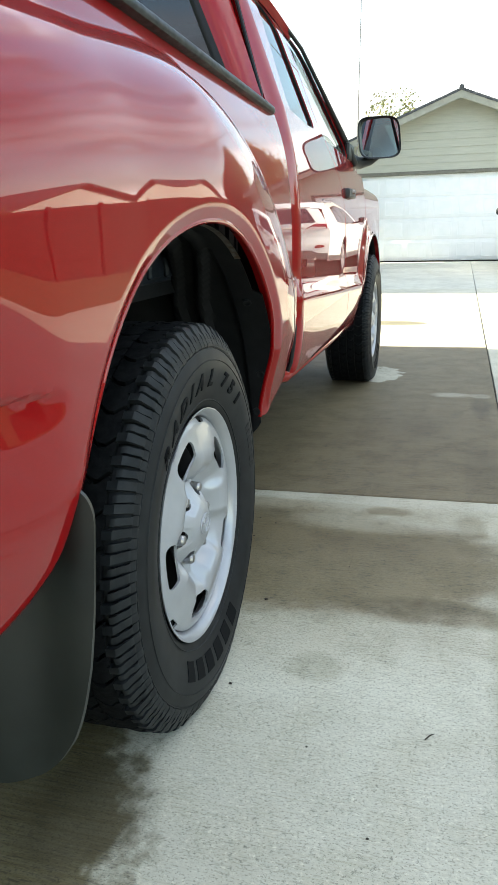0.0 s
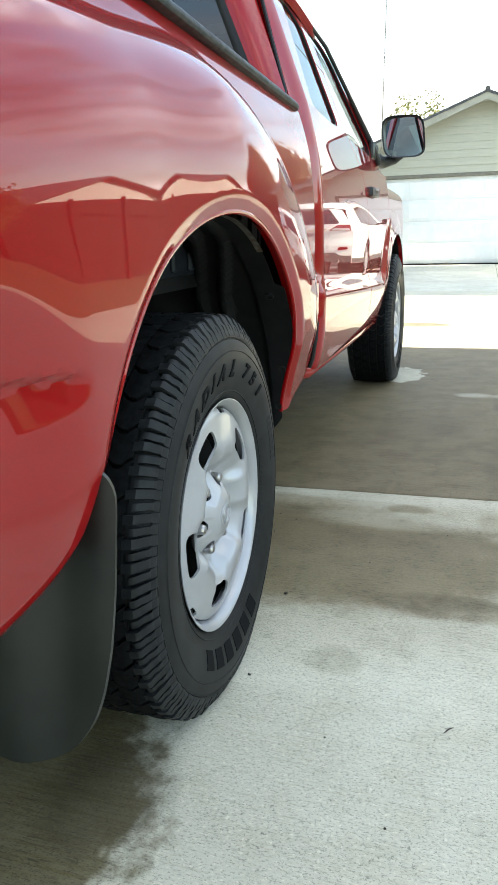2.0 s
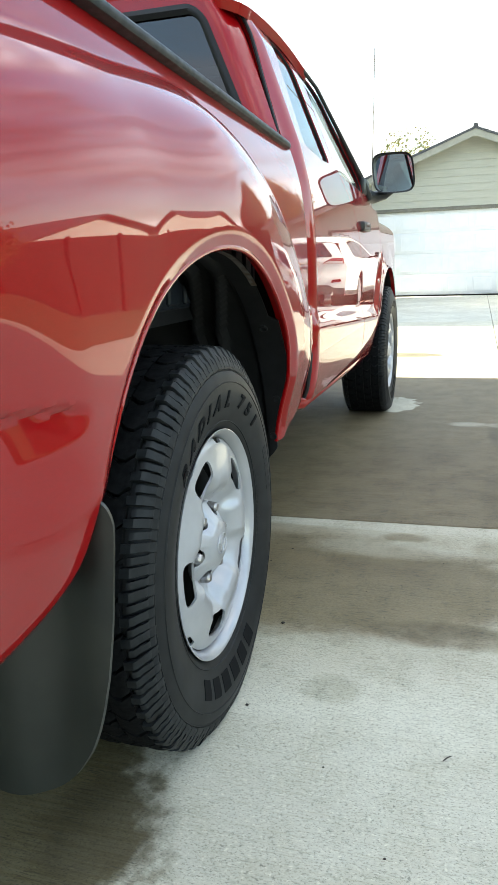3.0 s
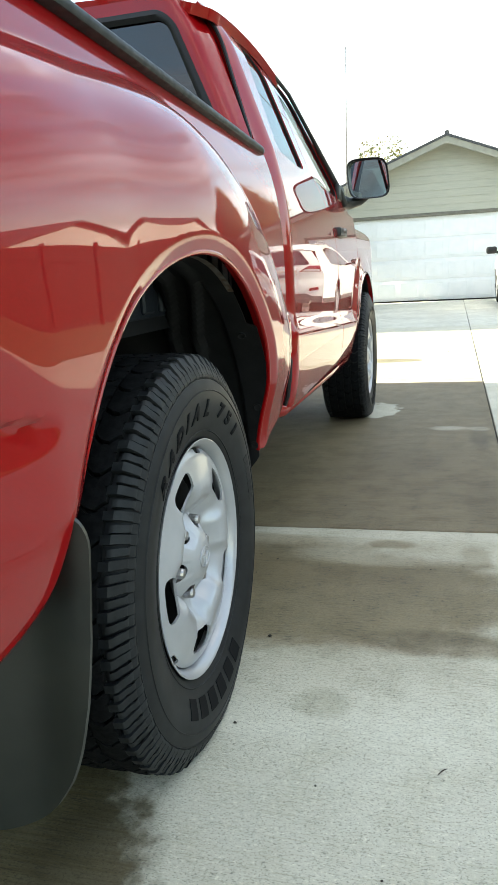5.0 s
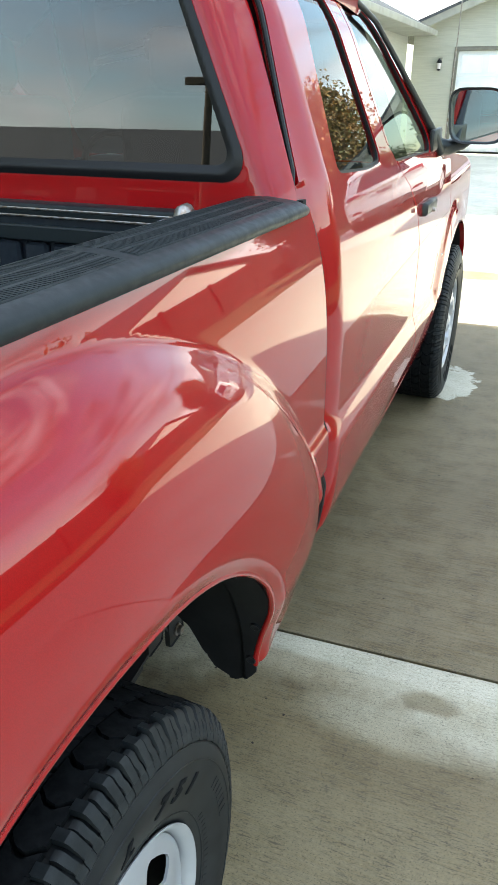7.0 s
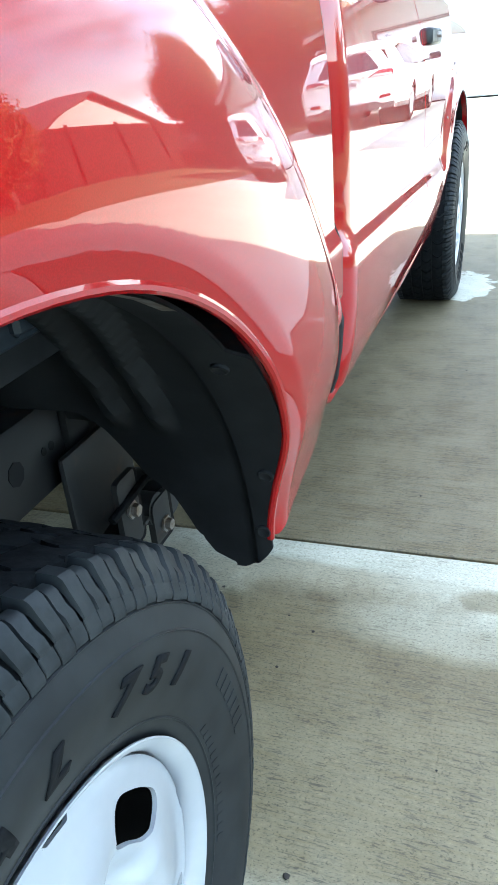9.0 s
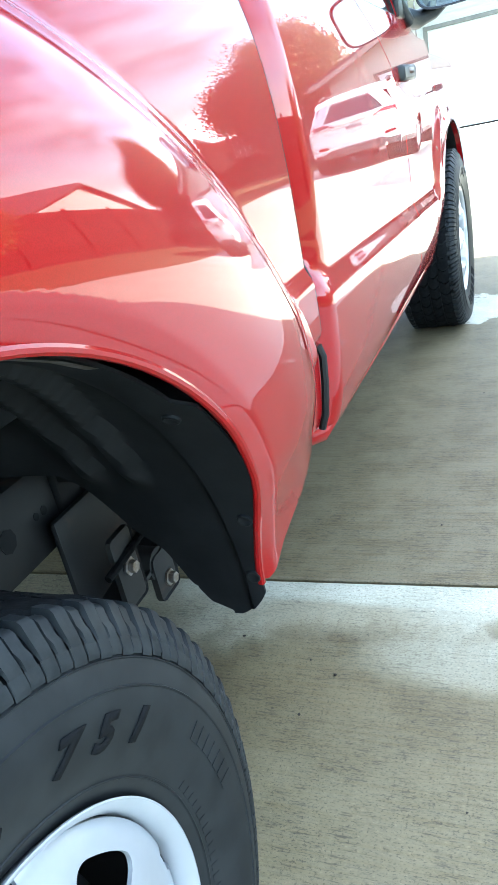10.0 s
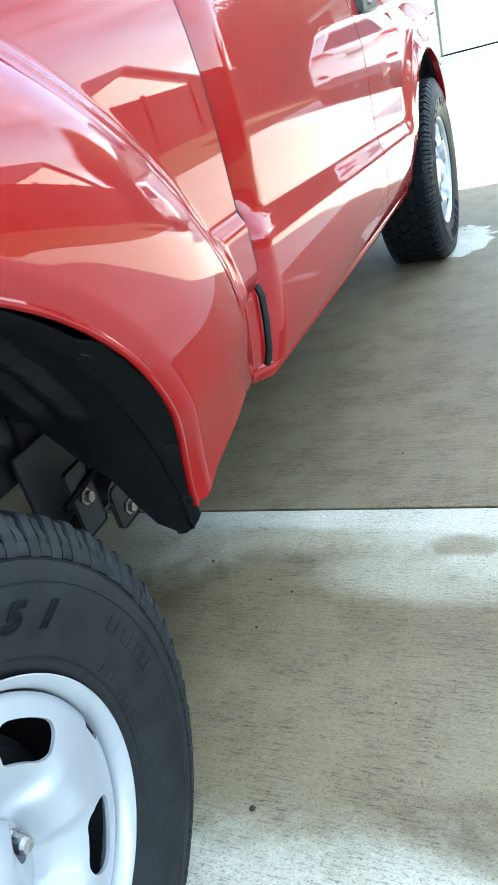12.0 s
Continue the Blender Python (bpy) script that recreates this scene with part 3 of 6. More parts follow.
def cab_outline(y, z):
    low = np.interp(y, [1.0, 1.10, 2.6, 2.9], [0.462, 0.452, 0.432, 0.45]) - z
    back = (1.034 + np.maximum(z - 1.2, 0) * 0.16) - y
    return smooth_max(low, back, 0.03)


GLASS_REAR = [(1.225, 1.272), (1.60, 1.250), (1.665, 1.262), (1.545, 1.655), (1.315, 1.655)]
GLASS_FRONT = [(1.815, 1.247), (2.50, 1.225), (2.50, 1.29), (1.975, 1.640), (1.70, 1.655)]


def rear_door_sdf(y, z):
    d = np.maximum(cab_outline(y, z), (y - seam_y(z) + 0.0035) * 0.9)
    d = np.maximum(d, z - 1.70)
    return np.maximum(d, -poly_sdf(y, z, GLASS_REAR, 0.03))


def front_door_sdf(y, z):
    d = np.maximum(cab_outline(y, z), (seam_y(z) + 0.0035 - y) * 0.9)
    d = np.maximum(d, y - 2.995)
    top = np.interp(y, [1.6, 1.95, 2.62, 2.70, 2.78, 3.1], [1.70, 1.69, 1.27, 1.20, 1.175, 1.16])
    d = np.maximum(d, (z - top) * 0.8)
    d = smooth_max(d, arch_sdf(y, z, FRONT_Y, 0.480), 0.03)
    return np.maximum(d, -poly_sdf(y, z, GLASS_FRONT, 0.03))


def fender_sdf(y, z):
    d = np.maximum(3.002 - y, z - 1.165 + smooth(3.3, 4.2, y) * 0.10)
    d = np.maximum(d, y - 4.02)
    d = np.maximum(d, 0.43 - z)
    return smooth_max(d, arch_sdf(y, z, FRONT_Y, 0.480), 0.03)


rear_door = sheet("access_door", lambda u, v: points3(side_x(u, v), u, v), rear_door_sdf, (1.00, 2.24), (0.42, 1.70), 0.0075, RED, truck, 0.022)
front_door = sheet("front_door", lambda u, v: points3(side_x(u, v), u, v), front_door_sdf, (1.60, 3.02), (0.42, 1.70), 0.0095, RED, truck, 0.022)


def fender_x(y, z):
    x = cab_x(y, z) - 0.10 * np.maximum(z - 1.06, 0) / 0.1 * np.maximum(z - 1.06, 0) / 0.1
    nose = smooth(3.75, 4.10, y)
    return x - 0.20 * nose * nose


fender = sheet("front_fender", lambda u, v: points3(fender_x(u, v), u, v), fender_sdf, (2.99, 4.04), (0.42, 1.18), 0.0125, RED, truck, 0.02)
for ob in (rear_door, front_door, fender):
    mirrored(ob)

# glass of the side windows, with its thin black edge
def side_glass(name, outline, parent):
    g = sheet(name, lambda u, v: points3(side_x(u, v) - 0.010, u, v), lambda u, v: poly_sdf(u, v, outline, 0.03) - 0.008, (1.1, 2.7), (1.18, 1.70), 0.02, SIDE_GLASS, parent, 0.0)
    g.visible_shadow = False
    s = sheet("seal", lambda u, v: points3(side_x(u, v) - 0.004, u, v), lambda u, v: np.abs(poly_sdf(u, v, outline, 0.03) + 0.001) - 0.0045, (1.1, 2.7), (1.18, 1.70), 0.006, SEAL, g, 0.006, label="black rubber window seal")
    return g


for outline, owner in ((GLASS_REAR, rear_door), (GLASS_FRONT, front_door)):
    g = side_glass("window_glass", outline, owner)
    mg = mirrored(g)
    mg.visible_shadow = False

# black pillar trim at the mirror and along the windscreen pillar
part("pillar_trim", tube_bm([(-0.070, 2.66, 1.215), (-0.085, 2.58, 1.275), (-0.118, 2.42, 1.375), (-0.160, 2.22, 1.492), (-0.205, 2.00, 1.612), (-0.245, 1.80, 1.672), (-0.27, 1.55, 1.69)], [0.022, 0.019, 0.012, 0.009, 0.008, 0.008, 0.008], 12), PLASTIC, truck, "black pillar moulding")
part("sail_trim", box_bm((-0.092, 2.50, 1.222), (-0.070, 2.70, 1.300), 0.009, 2), PLASTIC, truck, "black plastic mirror base panel")

# sill below the doors
part("rocker_panel", tube_bm([(-0.11, 1.02, 0.455), (-0.085, 1.06, 0.448), (-0.08, 2.0, 0.432), (-0.085, 2.66, 0.425), (-0.10, 2.74, 0.43)], 0.026, 12), RED, truck)
part("sill_seal", tube_bm([(-0.060, 1.024, 0.470), (-0.049, 1.024, 0.50), (-0.040, 1.024, 0.56), (-0.036, 1.024, 0.612), (-0.042, 1.024, 0.632)], 0.0075, 8), SEAL, truck, "black rubber edge seal")

# black strip up the cab's rear edge, drawn for the dark of the open seam
def seam_seal():
    zs = np.linspace(0.66, 1.68, 30)
    pts = [(float(side_x(np.array(1.036 + max(z - 1.2, 0) * 0.16), np.array(z))) - 0.006 + 0.010 * float(smooth(0.80, 0.72, z)), 1.027 + max(z - 1.2, 0) * 0.16, z) for z in zs]
    return part("seam_seal", tube_bm(pts, 0.0055, 8), SEAL, truck, "black strip standing in for the seam's shade")


seam_seal()
# a second black strip at the bed's edge deepens the gap's shade
edge_points = [(float(bed_x(np.array(1.010), np.array(z))) - 0.0045, 1.0185, z) for z in np.linspace(0.66, 1.205, 24)]
part("gap_seal", tube_bm(edge_points, 0.0034, 8), SEAL, truck, "black strip standing in for the gap's shade")

# the gap between bed and cab, and the cab's closed back
bm = box_bm((2 * XC + 0.11, 1.034, 0.46), (-0.110, 1.056, 1.24), 0.0)
part("cab_rear_wall", bm, DARK, truck)


def back_y(z, x):
    flat_y = 0.958 + (z - 1.25) * 0.099
    edge_y = 1.020 + np.maximum(z - 1.2, 0) * 0.16
    inner = win_half(z) + 0.022
    t = np.clip((np.abs(x - XC) - inner) / np.maximum(HALF + lean(z) - 0.036 - inner, 0.02), 0, 1)
    return flat_y + (edge_y - flat_y) * t ** 2.2


HALF = 0.925


def win_half(z):
    """Half the rear window's width at a height."""
    return 0.716 - 0.42 * (z - 1.29)


def win_sdf(u, v, grow=0.0):
    return box_sdf((u - XC) * 0.70 / win_half(v), v, -0.70 - grow, 0.70 + grow, 1.292 - grow, 1.638 + grow, 0.05 + grow)


def back_sdf(u, v):
    d = np.abs(u - XC) - (HALF + lean(v) - 0.037)
    d = np.maximum(d, v - 1.69)
    d = np.maximum(d, 1.05 - v)
    return np.maximum(d, -win_sdf(u, v, 0.004))


sheet("cab_back_panel", lambda u, v: points3(u, back_y(v, u), v), back_sdf, (-1.80, -0.05), (1.03, 1.70), 0.0125, RED, truck, 0.02, outward=(0, -1, 0))
rear_glass = sheet("rear_window", lambda u, v: points3(u, back_y(v, u) + 0.004, v), lambda u, v: win_sdf(u, v), (-1.70, -0.16), (1.26, 1.66), 0.02, GLASS, truck, 0.0, outward=(0, -1, 0), label="tinted rear window glass")
rear_glass.visible_shadow = False
sheet("window_gasket", lambda u, v: points3(u, back_y(v, u) - 0.009 + 0.007 * np.abs(win_sdf(u, v)) / 0.016, v), lambda u, v: np.abs(win_sdf(u, v)) - 0.0155, (-1.72, -0.13), (1.24, 1.68), 0.006, SEAL, rear_glass, 0.012, outward=(0, -1, 0), label="wide black rubber gasket")

# roof, windscreen, hood, nose, tailgate and bumper
def roof_z(x, y):
    return 1.745 - 0.10 * ((x - XC) / 0.70) ** 4 * 0.75 - 0.06 * ((y - 1.5) / 0.7) ** 2


sheet("roof", lambda u, v: points3(u, v, roof_z(u, v)), lambda u, v: box_sdf(u, v, XC - 0.70, XC + 0.70, 1.02, 1.98, 0.05), (-1.65, -0.20), (1.0, 2.0), 0.04, RED, truck, 0.03, outward=(0, 0, 1))


def screen_surf(u, v):
    y = 2.80 - v * 0.88 - 0.16 * ((u - XC) / 0.75) ** 2 * (1 - 0.3 * v)
    return points3(XC + (u - XC) * (1 - 0.12 * v), y, 1.155 + v * 0.56)


ws = sheet("windscreen", screen_surf, lambda u, v: box_sdf(u, v, XC - 0.76, XC + 0.76, 0.02, 1.0, 0.06), (-1.70, -0.15), (0.0, 1.02), 0.04, SIDE_GLASS, truck, 0.0, outward=(0, 1, 1))
ws.visible_shadow = False


def hood_z(x, y):
    return 1.185 - 0.055 * ((x - XC) / 0.80) ** 2 - 0.085 * smooth(3.2, 4.25, y) + 0.010 * smooth(0.35, 0.45, np.abs(x - XC))


sheet("hood", lambda u, v: points3(u, v, hood_z(u, v)), lambda u, v: box_sdf(u, v, XC - 0.775 + 0.13 * smooth(3.7, 4.15, v), XC + 0.775 - 0.13 * smooth(3.7, 4.15, v), 2.74, 4.12, 0.06), (-1.74, -0.12), (2.70, 4.14), 0.04, RED, truck, 0.03, outward=(0, 0, 1))
part("front_grille", box_bm((XC - 0.52, 3.98, 0.74), (XC + 0.52, 4.10, 1.04), 0.03, 2), PLASTIC, truck, "black grille")
part("front_bumper", box_bm((XC - 0.84, 3.80, 0.46), (XC + 0.84, 4.16, 0.72), 0.07, 3), RED, truck)
for sx in (-1, 1):
    part("headlight", box_bm((XC + sx * 0.66 - 0.13, 3.80, 0.78), (XC + sx * 0.66 + 0.13, 4.02, 1.00), 0.04, 2), CLEAR_LENS, truck, "clear headlight lens")
part("tailgate", box_bm((XC - 0.76, -1.085, 0.62), (XC + 0.76, -1.035, 1.24), 0.015, 2), RED, truck)
part("rear_bumper", box_bm((XC - 0.84, -1.22, 0.44), (XC + 0.84, -1.08, 0.60), 0.03, 2), CHROME, truck, "chrome step bumper")
for sx in (-1, 1):
    part("tail_light", box_bm((XC + sx * 0.845 - 0.045, -1.10, 0.78), (XC + sx * 0.845 + 0.045, -1.045, 1.16), 0.012, 2), RED_LENS, truck, "red tail light")

# bed tub, its ribs and rails
def bed_tub():
    bm = bmesh.new()
    box_bm((2 * XC + 0.20, -1.03, 0.770), (-0.20, 0.945, 0.800), 0.0, bm=bm)
    return part("bed_floor", bm, LINER, truck, "dark composite bed floor")


bed_tub()


def ribbed_wall(name, x0, x1, y0, y1, along_x):
    """A moulded bed wall and its upright ribs."""
    wall = part(name, box_bm((x0, y0, 0.80), (x1, y1, 1.205), 0.004), BED_GREY, truck, "dark ribbed composite bed wall")
    n = 20
    for k in range(n):
        if along_x:
            a = x0 + (x1 - x0) * (k + 0.5) / n
            bm = box_bm((a - 0.030, y0 - 0.016, 0.81), (a + 0.030, y0 + 0.004, 1.145), 0.006)
        else:
            a = y0 + (y1 - y0) * (k + 0.5) / n
            bm = box_bm((x0 - 0.012, a - 0.03, 0.81), (x1 + 0.010, a + 0.03, 1.13), 0.005)
        part("rib", bm, BED_GREY, wall)
    return wall


BED_GREY = speckled("bed_composite", (0.009, 0.013, 0.019), (0.015, 0.020, 0.027), 60, 0.5, 0.2, dist=0.001, spec=0.25)
ribbed_wall("bed_front_wall", 2 * XC + 0.19, -0.19, 0.915, 0.945, True)
ribbed_wall("bed_side_wall", -0.215, -0.195, -1.02, 0.91, False)
ribbed_wall("bed_side_wall", 2 * XC + 0.195, 2 * XC + 0.215, -1.02, 0.91, False)
bm = box_bm((2 * XC + 0.18, 0.905, 1.196), (-0.18, 0.955, 1.224), 0.006, 2)
part("bed_front_rail", bm, CAP_PLASTIC, truck, "black plastic bed rail cap")
part("cargo_track", box_bm((2 * XC + 0.22, 0.888, 1.150), (-0.22, 0.904, 1.182), 0.003), CAP_PLASTIC, truck, "dark metal cargo track")
for z in (1.199, 1.214):
    part("rail_bead", tube_bm([(2 * XC + 0.20, 0.903, z), (-0.20, 0.903, z)], 0.0024, 6), STEEL, truck, "thin bright metal bead")


def rail_cap():
    """Moulded rail cap: rounded outer roll, flat top with ribbed inlays."""
    prof = [(-0.106, 1.221), (-0.084, 1.221), (-0.077, 1.224), (-0.074, 1.230), (-0.075, 1.237), (-0.081, 1.2435), (-0.094, 1.2490), (-0.150, 1.2550), (-0.198, 1.2540), (-0.208, 1.250), (-0.212, 1.240), (-0.210, 1.215)]
    bm = bmesh.new()
    ys = list(np.linspace(-1.05, 0.93, 20)) + [0.955, 0.972, 0.981, 0.985]
    rows = []
    for y in ys:
        e = max(0.0, (y - 0.955) / 0.03)
        drop = 0.012 * e * e
        rows.append([bm.verts.new((x - 0.008 * e * e * (1 if x > -0.1 else -0.5), y, z + RAKE * (1.0 - y) - drop * smooth(1.225, 1.25, z))) for x, z in prof])
    for a, b in zip(rows, rows[1:]):
        for k in range(len(prof) - 1):
            bm.faces.new((a[k], b[k], b[k + 1], a[k + 1]))
    bm.faces.new(rows[-1])
    bmesh.ops.recalc_face_normals(bm, faces=list(bm.faces))
    return part("rail_cap", bm, CAP_PLASTIC, truck, "black moulded bed rail cap")


cap = rail_cap()
RIB = speckled("ribbed_inlay", (0.0100, 0.0142, 0.0156), (0.0135, 0.0180, 0.0195), 200, 0.6, 0.2, dist=0.0006, spec=0.2)


def inlay(y0, y1, x0, x1):
    bm = box_bm((x0, y0, 1.2500), (x1, y1, 1.2556), 0.0012)
    n = max(2, int((y1 - y0) / 0.006))
    for k in range(n):
        y = y0 + (y1 - y0) * (k + 0.5) / n
        box_bm((x0 + 0.003, y - 0.0017, 1.2550), (x1 - 0.003, y + 0.0017, 1.2562), 0.0, bm=bm)
    for v in bm.verts:
        v.co.z += RAKE * (1.0 - v.co.y) - 0.10 * max(0.0, v.co.x + 0.145)
    return part("grip_inlay", bm, RIB, cap, "finely ribbed grip inlay")


for y0, y1 in ((-0.95, -0.30), (-0.27, 0.33), (0.36, 0.90)):
    for x0 in (-0.128, -0.160, -0.192):
        inlay(y0, y1, x0, x0 + 0.026)
mirrored(cap)

# tie-down cleat on the bed side
def cleat():
    base = part("tie_down_cleat", box_bm((-0.250, 0.62, 1.185), (-0.214, 0.80, 1.214), 0.008, 2), STEEL, truck, "bare metal tie-down cleat")
    ring = [(-0.240 + 0.010 * math.sin(t), 0.665 + 0.040 * math.cos(t), 1.226 + 0.020 * math.sin(t)) for t in [2 * math.pi * k / 24 for k in range(25)]]
    part("cleat_ring", tube_bm(ring, 0.008, 8, None, False), NUT_STEEL, base, "bright metal tie-down ring")
    lever = tube_bm([(-0.232, 0.735, 1.212), (-0.234, 0.738, 1.236), (-0.238, 0.752, 1.250), (-0.240, 0.775, 1.251), (-0.240, 0.792, 1.243)], [0.016, 0.015, 0.014, 0.013, 0.009], 10)
    part("cleat_lever", lever, STEEL, base)


cleat()

# door mirror
def door_mirror():
    def shell(u, v):
        a = u * 2 * math.pi
        e = 2 / 4.2
        c, s = np.sign(np.cos(a)) * np.abs(np.cos(a)) ** e, np.sign(np.sin(a)) * np.abs(np.sin(a)) ** e
        k = np.sqrt(np.clip(1 - v ** 2.6, 0, 1)) * 0.35 + 0.65 * (1 - v ** 3)
        return points3(0.048 + 0.106 * c * k - 0.010 * s, 2.735 + 0.082 * v, 1.338 + 0.100 * s * k)
    us = np.linspace(0, 1, 49)[:-1]
    vs = np.array([0, 0.1, 0.3, 0.5, 0.7, 0.85, 0.95, 1.0])
    verts, faces = [], []
    for v in vs:
        verts += list(shell(us, np.full_like(us, v)))
    n = len(us)
    for r in range(len(vs) - 1):
        for k in range(n):
            faces.append((r * n + k, r * n + (k + 1) % n, (r + 1) * n + (k + 1) % n, (r + 1) * n + k))
    # inner rim round the glass
    base = len(verts)
    first = shell(us, np.zeros_like(us))
    mid = first.mean(0)
    verts += list(mid + (first - mid) * 0.935 + np.array([0, 0.004, 0]))
    verts += [mid + (p - mid) * 0.90 + np.array([0, 0.026 - 0.098 * (p[0] - mid[0]), 0]) for p in first]
    for k in range(n):
        faces.append((base + k, base + (k + 1) % n, (k + 1) % n, k))
        faces.append((base + n + k, base + n + (k + 1) % n, base + (k + 1) % n, base + k))
    m = mesh_object("door_mirror", verts, faces, PLASTIC, truck, "black plastic door mirror")
    g = [tuple(mid + (p - mid) * 0.908 + np.array([0, 0.022 - 0.098 * (p[0] - mid[0]), 0])) for p in first]
    mesh_object("mirror_glass", g, [tuple(range(n))[::-1]], MIRROR, m, "reflecting mirror glass", None)
    part("mirror_arm", tube_bm([(-0.095, 2.68, 1.232), (-0.055, 2.76, 1.222), (-0.005, 2.80, 1.238), (0.04, 2.81, 1.27)], [0.036, 0.030, 0.027, 0.024], 14), PLASTIC, m)
    return m


door_mirror()

# door handle in its recess, seen from behind as a dark grip
def door_handle():
    bm = box_bm((-0.043, 2.225, 1.035), (-0.014, 2.425, 1.080), 0.011, 3)
    for v in bm.verts:
        v.co.x -= 0.020 * ((v.co.y - 2.33) / 0.1) ** 4
    h = part("door_handle", bm, PLASTIC, front_door, "black plastic door handle")
    part("lock_cylinder", lathe_at((-0.012, 2.247, 1.060), 0.008, 0.006), STEEL, h)


def lathe_at(centre, radius, length, bm=None):
    b2 = lathe_bm([(-length, radius), (length * 0.6, radius), (length, radius * 0.8), (length, 0.0001)], 20)
    for v in b2.verts:
        v.co += Vector(centre)
    return b2


door_handle()
part("antenna", tube_bm([(-0.135, 3.25, 1.10), (-0.128, 3.25, 1.16), (-0.122, 3.25, 1.6), (-0.116, 3.25, 2.11)], [0.010, 0.0035, 0.0026, 0.0022], 8), STEEL, truck, "thin metal radio antenna")

# maker's badge on the front door as plain chrome bars
bm = bmesh.new()
for k in range(5):
    box_bm((-0.040, 2.80 + 0.031 * k, 0.768), (-0.029, 2.825 + 0.031 * k, 0.800), 0.003, bm=bm)
part("door_badge", bm, CHROME, front_door, "chrome door badge")

# ---- wheels ----
TYRE = [(-0.030, 0.208), (-0.010, 0.214), (0.000, 0.224), (0.0065, 0.237), (0.0150, 0.260), (0.0215, 0.285), (0.0240, 0.306), (0.0200, 0.330), (0.010, 0.350), (-0.008, 0.366), (-0.030, 0.373), (-0.112, 0.376)]
SIDE_R = np.array([p[1] for p in TYRE[1:10]])
SIDE_X = np.array([p[0] for p in TYRE[1:10]])


def sidewall_x(r):
    return float(np.interp(r, SIDE_R, SIDE_X))


def tread_bm(kind, outer=0.3855):
    """Tread: sidewall pads that split into two legs over the shoulder, and rows of chevron blocks across the crown."""
    verts, faces = [], []

    def block(rings, a0, a1, taper=0.004):
        """rings: (x, r, depth, turn); one block between the angles a0 and a1."""
        base = len(verts)
        n = len(rings)
        for x, r, deep, turn in rings:
            for a, rr in ((a0, r - deep), (a0 + taper, r), (a1 - taper, r), (a1, r - deep)):
                verts.append((x, rr * math.cos(a + turn), rr * math.sin(a + turn)))
        for k in range(n - 1):
            for c in range(3):
                p = base + 4 * k + c
                faces.append((p, p + 1, p + 5, p + 4))
        faces.append((base, base + 3, base + 2, base + 1))
        e = base + 4 * (n - 1)
        faces.append((e, e + 1, e + 2, e + 3))

    n = 66
    pitch = 2 * math.pi / n
    rnd = random.Random(4)
    if kind == "lugs":
        for side in (1, -1):
            def ring(x, r, d, turn):
                return (x if side > 0 else -0.224 - x, r, d, turn * pitch)
            for k in range(n):
                a = (k + (0.5 if side < 0 else 0.0)) * pitch + rnd.uniform(-0.04, 0.04) * pitch
                half = 0.47 + rnd.uniform(-0.02, 0.02)
                block([ring(0.0166, 0.3440, 0.003, 0.0), ring(0.0162, 0.3470, 0.0022, 0.005), ring(0.0120, 0.3560, 0.0022, 0.02)], a, a + half * pitch, 0.0010)
                block([ring(0.0160, 0.3452, 0.003, 0.0), ring(0.0156, 0.3475, 0.0022, 0.005), ring(0.0118, 0.3555, 0.0022, 0.02)], a + (half + 0.035) * pitch, a + 0.955 * pitch, 0.0010)
                for u0, u1, top, out in ((0.0, half - 0.05, -0.022, outer), (half + 0.09, 0.90, -0.012, outer - 0.0035)):
                    leg = [ring(0.0122, 0.3562, 0.003, 0.02), ring(0.0088, 0.3635, 0.0045, 0.05), ring(0.0035, out - 0.0135, 0.007, 0.08), ring(-0.0020, out - 0.0035, 0.009, 0.12), ring(-0.0060, out - 0.0008, 0.009, 0.14), ring(top, out, 0.009, 0.18)]
                    block(leg, a + pitch * u0, a + pitch * u1, 0.0016)
    else:
        rows = ((-0.024, -0.064, 0.0), (-0.070, -0.107, 0.45), (-0.113, -0.151, 0.1), (-0.157, -0.200, 0.6))
        m = 44
        step = 2 * math.pi / m
        for x0, x1, off in rows:
            for k in range(m):
                a = (k + off) * step + rnd.uniform(-0.03, 0.03) * step
                xm = (x0 + x1) / 2
                rings = [(x0 + 0.003, outer - 0.001, 0.009, 0.0), (x0, outer, 0.009, 0.02 * step), (xm + 0.006, outer + 0.002, 0.009, 0.24 * step), (xm - 0.006, outer + 0.002, 0.009, 0.20 * step), (x1, outer, 0.009, -0.02 * step)]
                block(rings, a, a + step * 0.90, 0.003)
                block([(x0 + 0.004, outer + 0.0005, 0.004, 0.10 * step), (x0 - 0.001, outer + 0.0013, 0.004, 0.12 * step)], a + step * 0.30, a + step * 0.36, 0.001)
    bm = bmesh.new()
    vs = [bm.verts.new(v) for v in verts]
    for f in faces:
        bm.faces.new([vs[i] for i in f])
    bmesh.ops.recalc_face_normals(bm, faces=list(bm.faces))
    return bm


def settle(ob, turn):
    """Presses the tyre's foot flat on the ground and lets its wall bulge a little there."""
    c, sn = math.cos(radians(turn)), math.sin(radians(turn))
    for v in ob.data.vertices:
        y, z = v.co.y * c - v.co.z * sn, v.co.y * sn + v.co.z * c
        low = max(0.0, -z - 0.20) / 0.18
        if low > 0 and v.co.x > -0.05:
            v.co.x += 0.007 * math.exp(-(y / 0.16) ** 2) * low
        floor = -HUB_Z + 0.0015
        if z < floor + 0.012:
            z = floor + max(0.0, z + 0.3875) * 0.316
            v.co.y, v.co.z = y * c + z * sn, -y * sn + z * c


